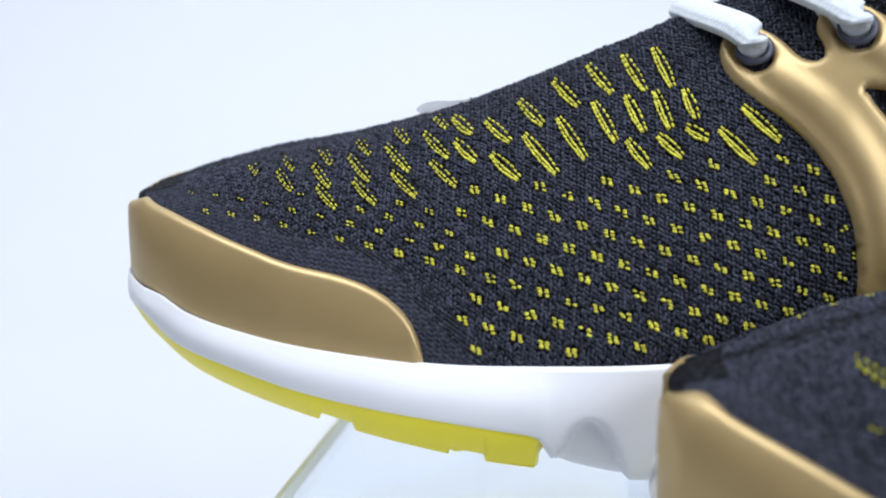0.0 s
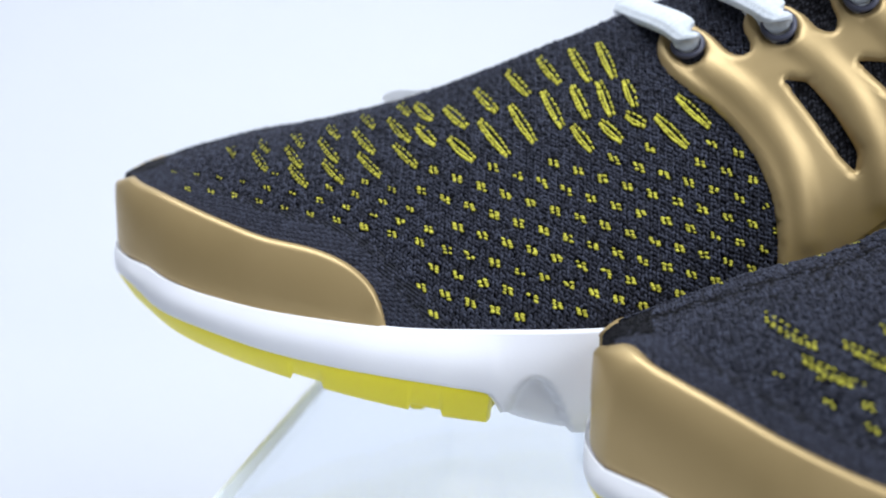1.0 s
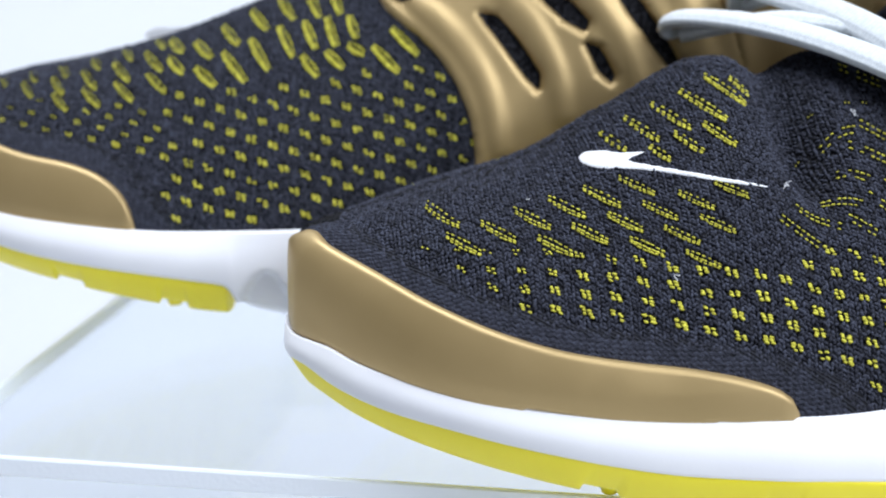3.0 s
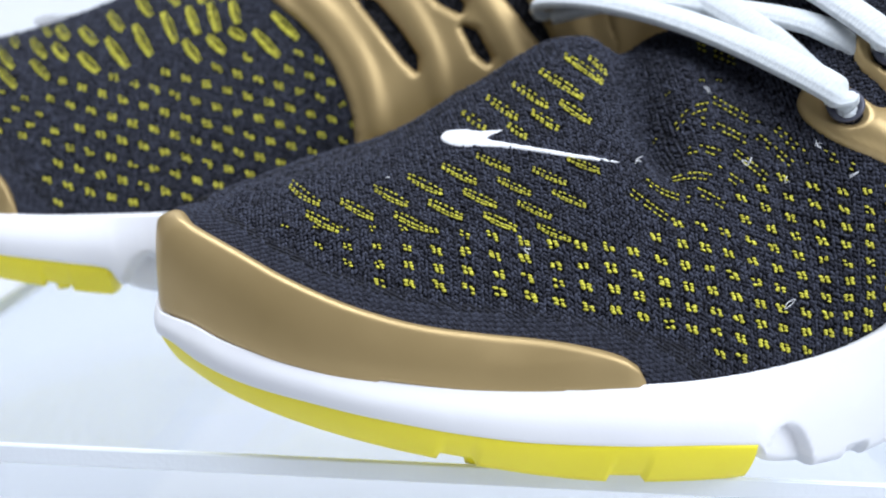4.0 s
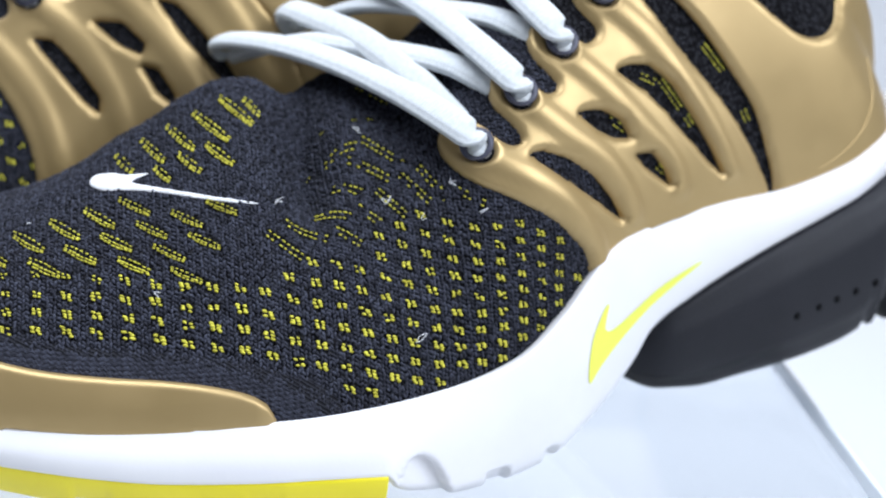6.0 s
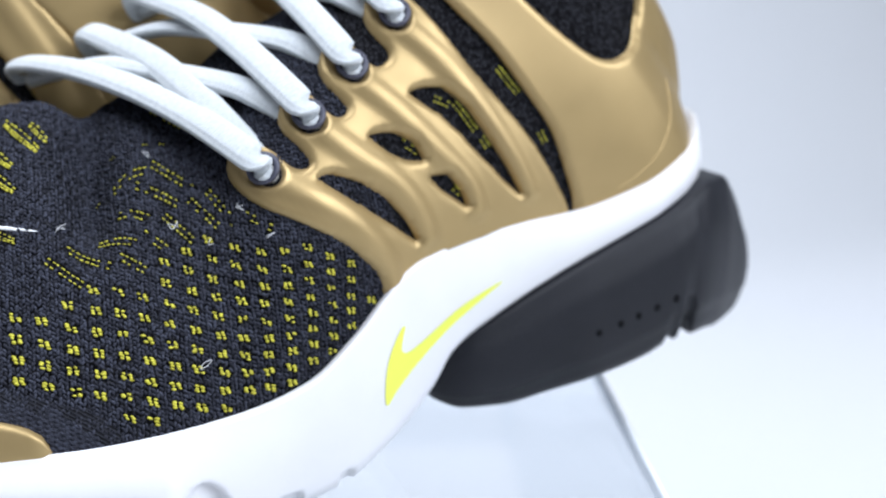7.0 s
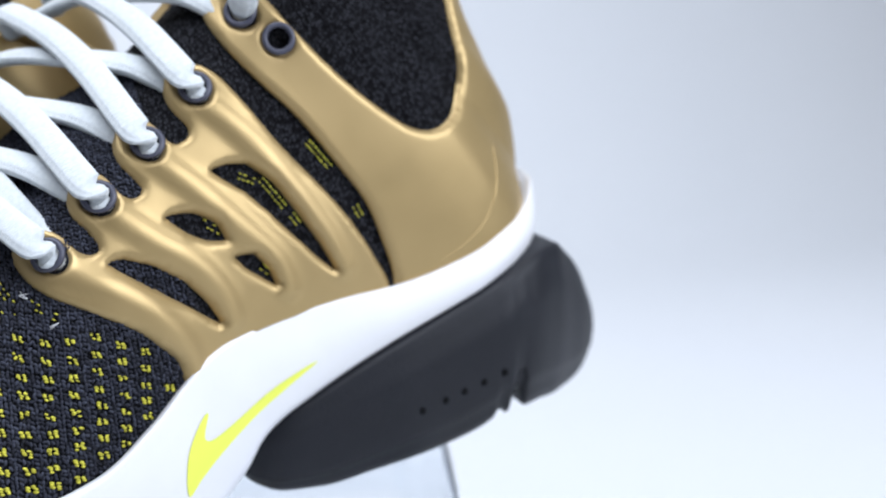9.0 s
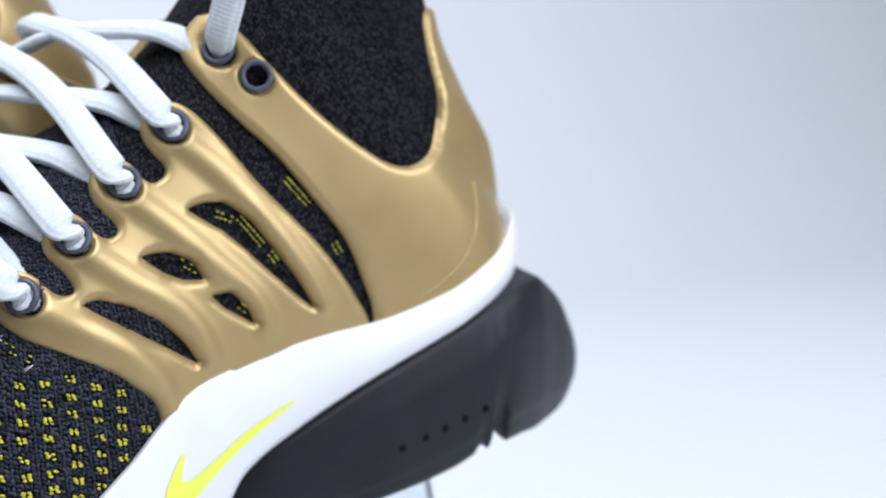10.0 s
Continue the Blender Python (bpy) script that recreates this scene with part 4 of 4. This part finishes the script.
def build_laces(k, parent, eyes):
    (lo, lo2), (li, li2) = eyes[1], eyes[-1]

    def at(c, side, off):
        (t, q), = unfold([c])
        return skin(t, q, side, off)

    out = [at(c, 1, 1.2) for c in (*lo, lo2[0])]
    if k > 0:
        inn = [np.array(c, float) for c in NEAR_TABS]
        for p, c in zip(inn[:4], li):
            root = at((c[0] + 14, c[1] - 16), -1, 2.2)
            build_tab(p, root, k, parent)
    else:
        inn = [at(c, -1, 1.2) for c in (*li, li2[0])]
    n_out = [(at(c, 1, 4.0) - at(c, 1, 1.0)) / 3.0 for c in (*lo, lo2[0])]
    for i in range(5):
        if k > 0 and i:
            break
        a, b = inn[i], out[i]
        lift = 7.0 if k < 0 else 4.5
        path = [a + np.array([0.5, 0, -2.0]), a + np.array([0, 1.5, 2.2])]
        for f in (0.25, 0.5, 0.75):
            p = a + (b - a) * f + np.array([-2.0, 0, 3.5 + lift * math.sin(math.pi * f)])
            p = p + (np.array([-13.0, 0, 0]) * math.sin(math.pi * f) if k < 0 else 0)
            path.append(p)
        nn = n_out[i]
        path += [b + nn * 3.6 + np.array([-3.0, -2.0, 2.8]), b + nn * 1.3 + np.array([-0.4, -0.3, 0.3]), b - nn * 2.2 + np.array([1.0, 0.4, -0.9])]
        if k < 0:
            nb = (at(li[min(i, 3)], -1, 4.0) - at(li[min(i, 3)], -1, 1.0)) / 3.0
            path[0], path[1] = a - nb * 1.5, a + nb * 3.5 + np.array([-1.5, 1.0, 2.0])
        bar = ribbon(path, k, 7.0, 3.7, ((-0.35, -0.35, 0.85), tuple(nn * 0.8 + np.array([-0.2, 0, 0.5]))))
        link("lace_bar", bar, LACE, parent)
    # the crossing laces that enter the eyelets from above
    for i in range(4):
        a, b, nn = inn[i + 1] + np.array([0, 1, 0.0]), out[i], n_out[i]
        path = [a + np.array([0.5, -1.0, -3.0])] + [a + (b - a) * f + np.array([-2.0, 0, 3.0 + 5.5 * math.sin(math.pi * f)]) for f in (0.06, 0.2, 0.45, 0.7)]
        if k > 0 and i:
            path += [b + nn * 3.6 + np.array([-3.0, -2.0, 2.8]), b + nn * 1.3 + np.array([-0.4, -0.3, 0.3]), b - nn * 2.2 + np.array([1.0, 0.4, -0.9])]
        else:
            path += [b + np.array([1.0, -4.0, 2.0])]
        link("lace_bar", ribbon(path, k, 7.0, 3.6, ((-0.4, -0.3, 0.85), tuple(nn * 0.8 + np.array([-0.2, 0, 0.5])))), LACE, parent)
    # the laces that pass beneath the next arm
    for i in range(4):
        a, b = inn[i] + np.array([2.0, 2.0, -1.5]), out[i + 1] + np.array([-3.2, -2.6, -1.2])
        path = [a] + [a + (b - a) * f + np.array([0, 0, 4.0 + 3.0 * math.sin(math.pi * f)]) for f in (0.3, 0.6, 0.85)] + [b]
        link("lace_bar", ribbon(path, k, 6.8, 3.4, ((-0.4, -0.3, 0.85), (-0.3, 0.4, 0.8))), LACE, parent)
    # the free end rises from the top eyelet
    b, nn = out[4], n_out[4]
    path = [b - nn * 1.0, b + nn * 3.0 + np.array([1, 0, 2.0]), b + nn * 6.0 + np.array([4.0, 0, 9.0]), b + nn * 8.0 + np.array([8.0, 1, 22.0]), b + nn * 6.0 + np.array([10.0, -6, 36.0]), b + np.array([6.0, -18, 44.0])]
    link("lace_end", ribbon(path, k, 7.0, 4.0, (tuple(nn), tuple(nn))), LACE, parent)


def build_band(k, parent):
    """The ribbed strip of knit that runs along the toe cap."""
    for side, top, end, wide in ((1, CAP_OUT, 97.0, 4.6), (-1, CAP_IN, 65.0, 5.5)):
        ss = np.linspace(9, end - 4, 26)
        low = [(s, float(top(s)) - 1.5) for s in ss] + [(end - 0.5, 24.0), (end - 0.3, 20.0)]
        high = [(end + 12, 20.5), (end + 9.5, 24.5), (end + 5, 29.0)] + [(s + 1.5, float(top(s)) + wide) for s in ss[::-1]]
        bm = patch(np.array(low + high), [], side, k, -0.05, 0.3, 0.8, 0.9)
        link("ribbed_band", bm, RIB, parent, "finely ribbed black knit strip")


def build_lint():
    """Loose pale fibres that cling to the knit."""
    for i, (s, h, side, size) in enumerate(((47.5, 57.5, 1, 0.9), (135.5, 65, 1, 1.8), (118, 74, 1, 1.6), (98.5, 64, 1, 1.4), (140, 59.5, 1, 1.5), (72, 46, 1, 0.9), (121, 60.5, 1, 2.6), (129, 58, 1, 1.6), (123.5, 35.5, 1, 2.2), (97, 62.5, 1, 1.5))):
        (t, q), = unfold([(s, h)])
        o = skin(t, q, side, 0.9)
        rng = random.Random(i)
        path = [o + np.array([rng.uniform(-1, 1), rng.uniform(-0.1, 0.5), rng.uniform(-1, 1)]) * size * 0.7 for _ in range(5)]
        bm = ribbon(path, 1, 0.13, 0.11, ((0, 1, 0.1), (0, 1, 0.1)))
        ob = link("lint_fibre", bm, THREAD)
        ob.matrix_world = near.matrix_world.copy()
        tagged(ob, "loose white lint fibre clinging to black knit", "lint", "lint on the sneaker")


def build_marks(k, parent, midsole):
    wing = [(60, 64.4), (61.5, 65.8), (65, 66.5), (68, 66.4), (72.5, 66.8), (68.8, 65.3), (73, 64.6), (80, 63.9), (87, 62.9), (94, 61.8), (90, 61.95), (83, 62.8), (76, 63.5), (68, 63.9), (62.5, 63.6)]
    bm = patch(smooth_loop(wing, 3), [], 1, k, 0.3, 0.65, 0.8, 0.5)
    link("stitched_mark", bm, THREAD, parent, "white embroidered tapered mark")
    # a printed tapered mark on the midsole's outer wall
    mark = smooth_loop([(164, 19), (163.6, 24), (164.8, 30), (168, 35.5), (169.5, 36.2), (168.6, 33), (168.5, 30.6), (171, 30.2), (177, 33), (186, 38), (196.5, 42.3), (189, 37.3), (180.5, 32), (172.5, 26.3), (167, 21.8)], 4)
    lo, hi = mark.min(0), mark.max(0)
    gx, gy = np.meshgrid(np.arange(lo[0], hi[0], 0.8), np.arange(lo[1], hi[1], 0.8))
    pts = np.stack([gx.ravel(), gy.ravel()], -1)
    pts = pts[inside(mark, pts)]
    d = np.min(np.hypot(pts[:, None, 0] - mark[None, :, 0], pts[:, None, 1] - mark[None, :, 1]), 1)
    allp = np.concatenate([mark, pts[d > 0.35]])
    vs, _, tris, *_ = geometry.delaunay_2d_cdt([Vector(p) for p in allp], [(i, (i + 1) % len(mark)) for i in range(len(mark))], [], 0, 1e-5)
    vs = np.array([tuple(v) for v in vs])
    r = (RAND(vs[:, 0]) - vs[:, 1]) / (RAND(vs[:, 0]) - SOLE_OUT(vs[:, 0]))
    p = wall_point(vs[:, 0], r, 1)
    p[:, 1] += 0.22
    p = place(p, k)
    bm = bmesh.new()
    bv = [bm.verts.new(x) for x in p]
    for f in tris:
        if inside(mark, vs[list(f)].mean(0)[None])[0]:
            bm.faces.new([bv[i] for i in f])
    bm.normal_update()
    if sum(f.normal.y for f in bm.faces) * k > 0:
        bmesh.ops.reverse_faces(bm, faces=bm.faces[:])
    link("printed_mark", bm, PRINT, midsole, "bright yellow printed tapered mark")


def build_shoe(k, label):
    shoe = tagged(new("sneaker"), label, "sneaker", "pair of sneakers")
    form(k)
    build_upper(k, shoe)
    midsole = build_midsole(k, shoe)
    build_outsole(k, shoe)
    build_pod(k, shoe)
    build_cap(k, shoe)
    eyes = build_cage(k, shoe)
    build_laces(k, shoe, eyes)
    build_band(k, shoe)
    build_marks(k, shoe, midsole)
    build_stitches(k, shoe)
    return shoe


# ---- setting ----
def structure(name, bm, mat, label, smooth=False):
    return tagged(link(name, bm, mat, None, label, smooth), category="room", kind="structure")


def build_sweep():
    """A white table that curves up into the backdrop."""
    prof = [(-0.9, -0.13), (0.75, -0.13)]
    for i in range(1, 13):
        a = math.pi / 2 * i / 12
        prof.append((0.75 + 0.35 * math.sin(a), -0.13 + 0.35 * (1 - math.cos(a))))
    prof.append((1.1, 1.6))
    pts = np.array([[(x, y, z) for y, z in prof] for x in np.linspace(-1.6, 1.9, 12)])
    bm = grid_mesh(pts)
    bmesh.ops.recalc_face_normals(bm, faces=bm.faces[:])
    bmesh.ops.solidify(bm, geom=bm.faces[:], thickness=0.01)
    return structure("backdrop", bm, PAPER, "plain pale seamless studio backdrop", True)


build_sweep()
# unseen grey shell added around the set so the gold reflects darker surroundings
structure("unseen_wall_west", box(-1.75, -1.65, -1.6, 1.3, -0.9, 1.75), GREY, "plain grey unseen wall added around the set")
structure("unseen_wall_east", box(1.95, 2.05, -1.6, 1.3, -0.9, 1.75), GREY, "plain grey unseen wall added around the set")
structure("unseen_wall_south", box(-1.65, 1.95, -1.6, -1.5, -0.9, 1.75), GREY, "plain grey unseen wall added around the set")
structure("ceiling", box(-1.65, 1.95, -1.5, 1.3, 1.65, 1.75), GREY, "plain grey unseen ceiling added above the set")
structure("unseen_wall_north", box(-1.65, 1.95, 1.3, 1.4, -0.9, 1.75), GREY, "plain grey unseen wall added around the set")
structure("floor", box(-1.65, 1.95, -1.5, 1.3, -0.9, -0.8), GREY, "plain grey unseen floor added below the set")


def build_stand():
    """A clear acrylic plinth: a top plate with sawn edges on four clear sides."""
    stand = tagged(new("display_plinth"), "clear acrylic display plinth with polished frosted edges", "display stand")
    stand.matrix_world = pose(-0.0503, 0.1699, 0, 0, 0, -12.4)
    L, D, T = 0.3155, 0.309, 0.0045
    top = link("top_plate", box(0.0012, L - 0.0012, 0.0012, D - 0.0012, -T, 0), ACRYLIC, stand, smooth=False)
    top.visible_shadow = False
    for a in ((0, L, 0, 0.0012), (0, L, D - 0.0012, D), (0, 0.0012, 0.0012, D - 0.0012), (L - 0.0012, L, 0.0012, D - 0.0012)):
        link("plate_edge", box(a[0], a[1], a[2], a[3], -T, -0.0001, 0.0003), FROST, stand, "frosted sawn edge", False)
    for a in ((0.0003, L - 0.0003, 0.0003, 0.0033), (0.0003, L - 0.0003, D - 0.0033, D - 0.0003), (0.0003, 0.0033, 0.0036, D - 0.0036), (L - 0.0033, L - 0.0003, 0.0036, D - 0.0036)):
        link("side_panel", box(a[0], a[1], a[2], a[3], -0.1297, -T - 0.0003), ACRYLIC, stand, "clear acrylic side panel", False).visible_shadow = False
    return stand


build_stand()
# a clear block that lifts the far shoe
block = tagged(new("riser_block"), "clear acrylic block under the far sneaker", "display stand")
block.matrix_world = pose(0.040, 0.222, 0.0, 0, 0, -12.4)
ob = link("block", box(0, 0.09, 0, 0.055, 0.0002, 0.0196, 0.0006), ACRYLIC, block, smooth=False)
ob.visible_shadow = False

# ---- the pair ----
near = build_shoe(1, "black and yellow knit sneaker with gold cage, yellow mark on midsole")
near.matrix_world = pose(0.034, 0.172, 0.0, 0, 0, 5)
far = build_shoe(-1, "black and yellow knit sneaker with gold cage on a clear block")
far.matrix_world = pose(-0.066, 0.24, 0.020, 0, 0, 0)
form(1)
build_lint()
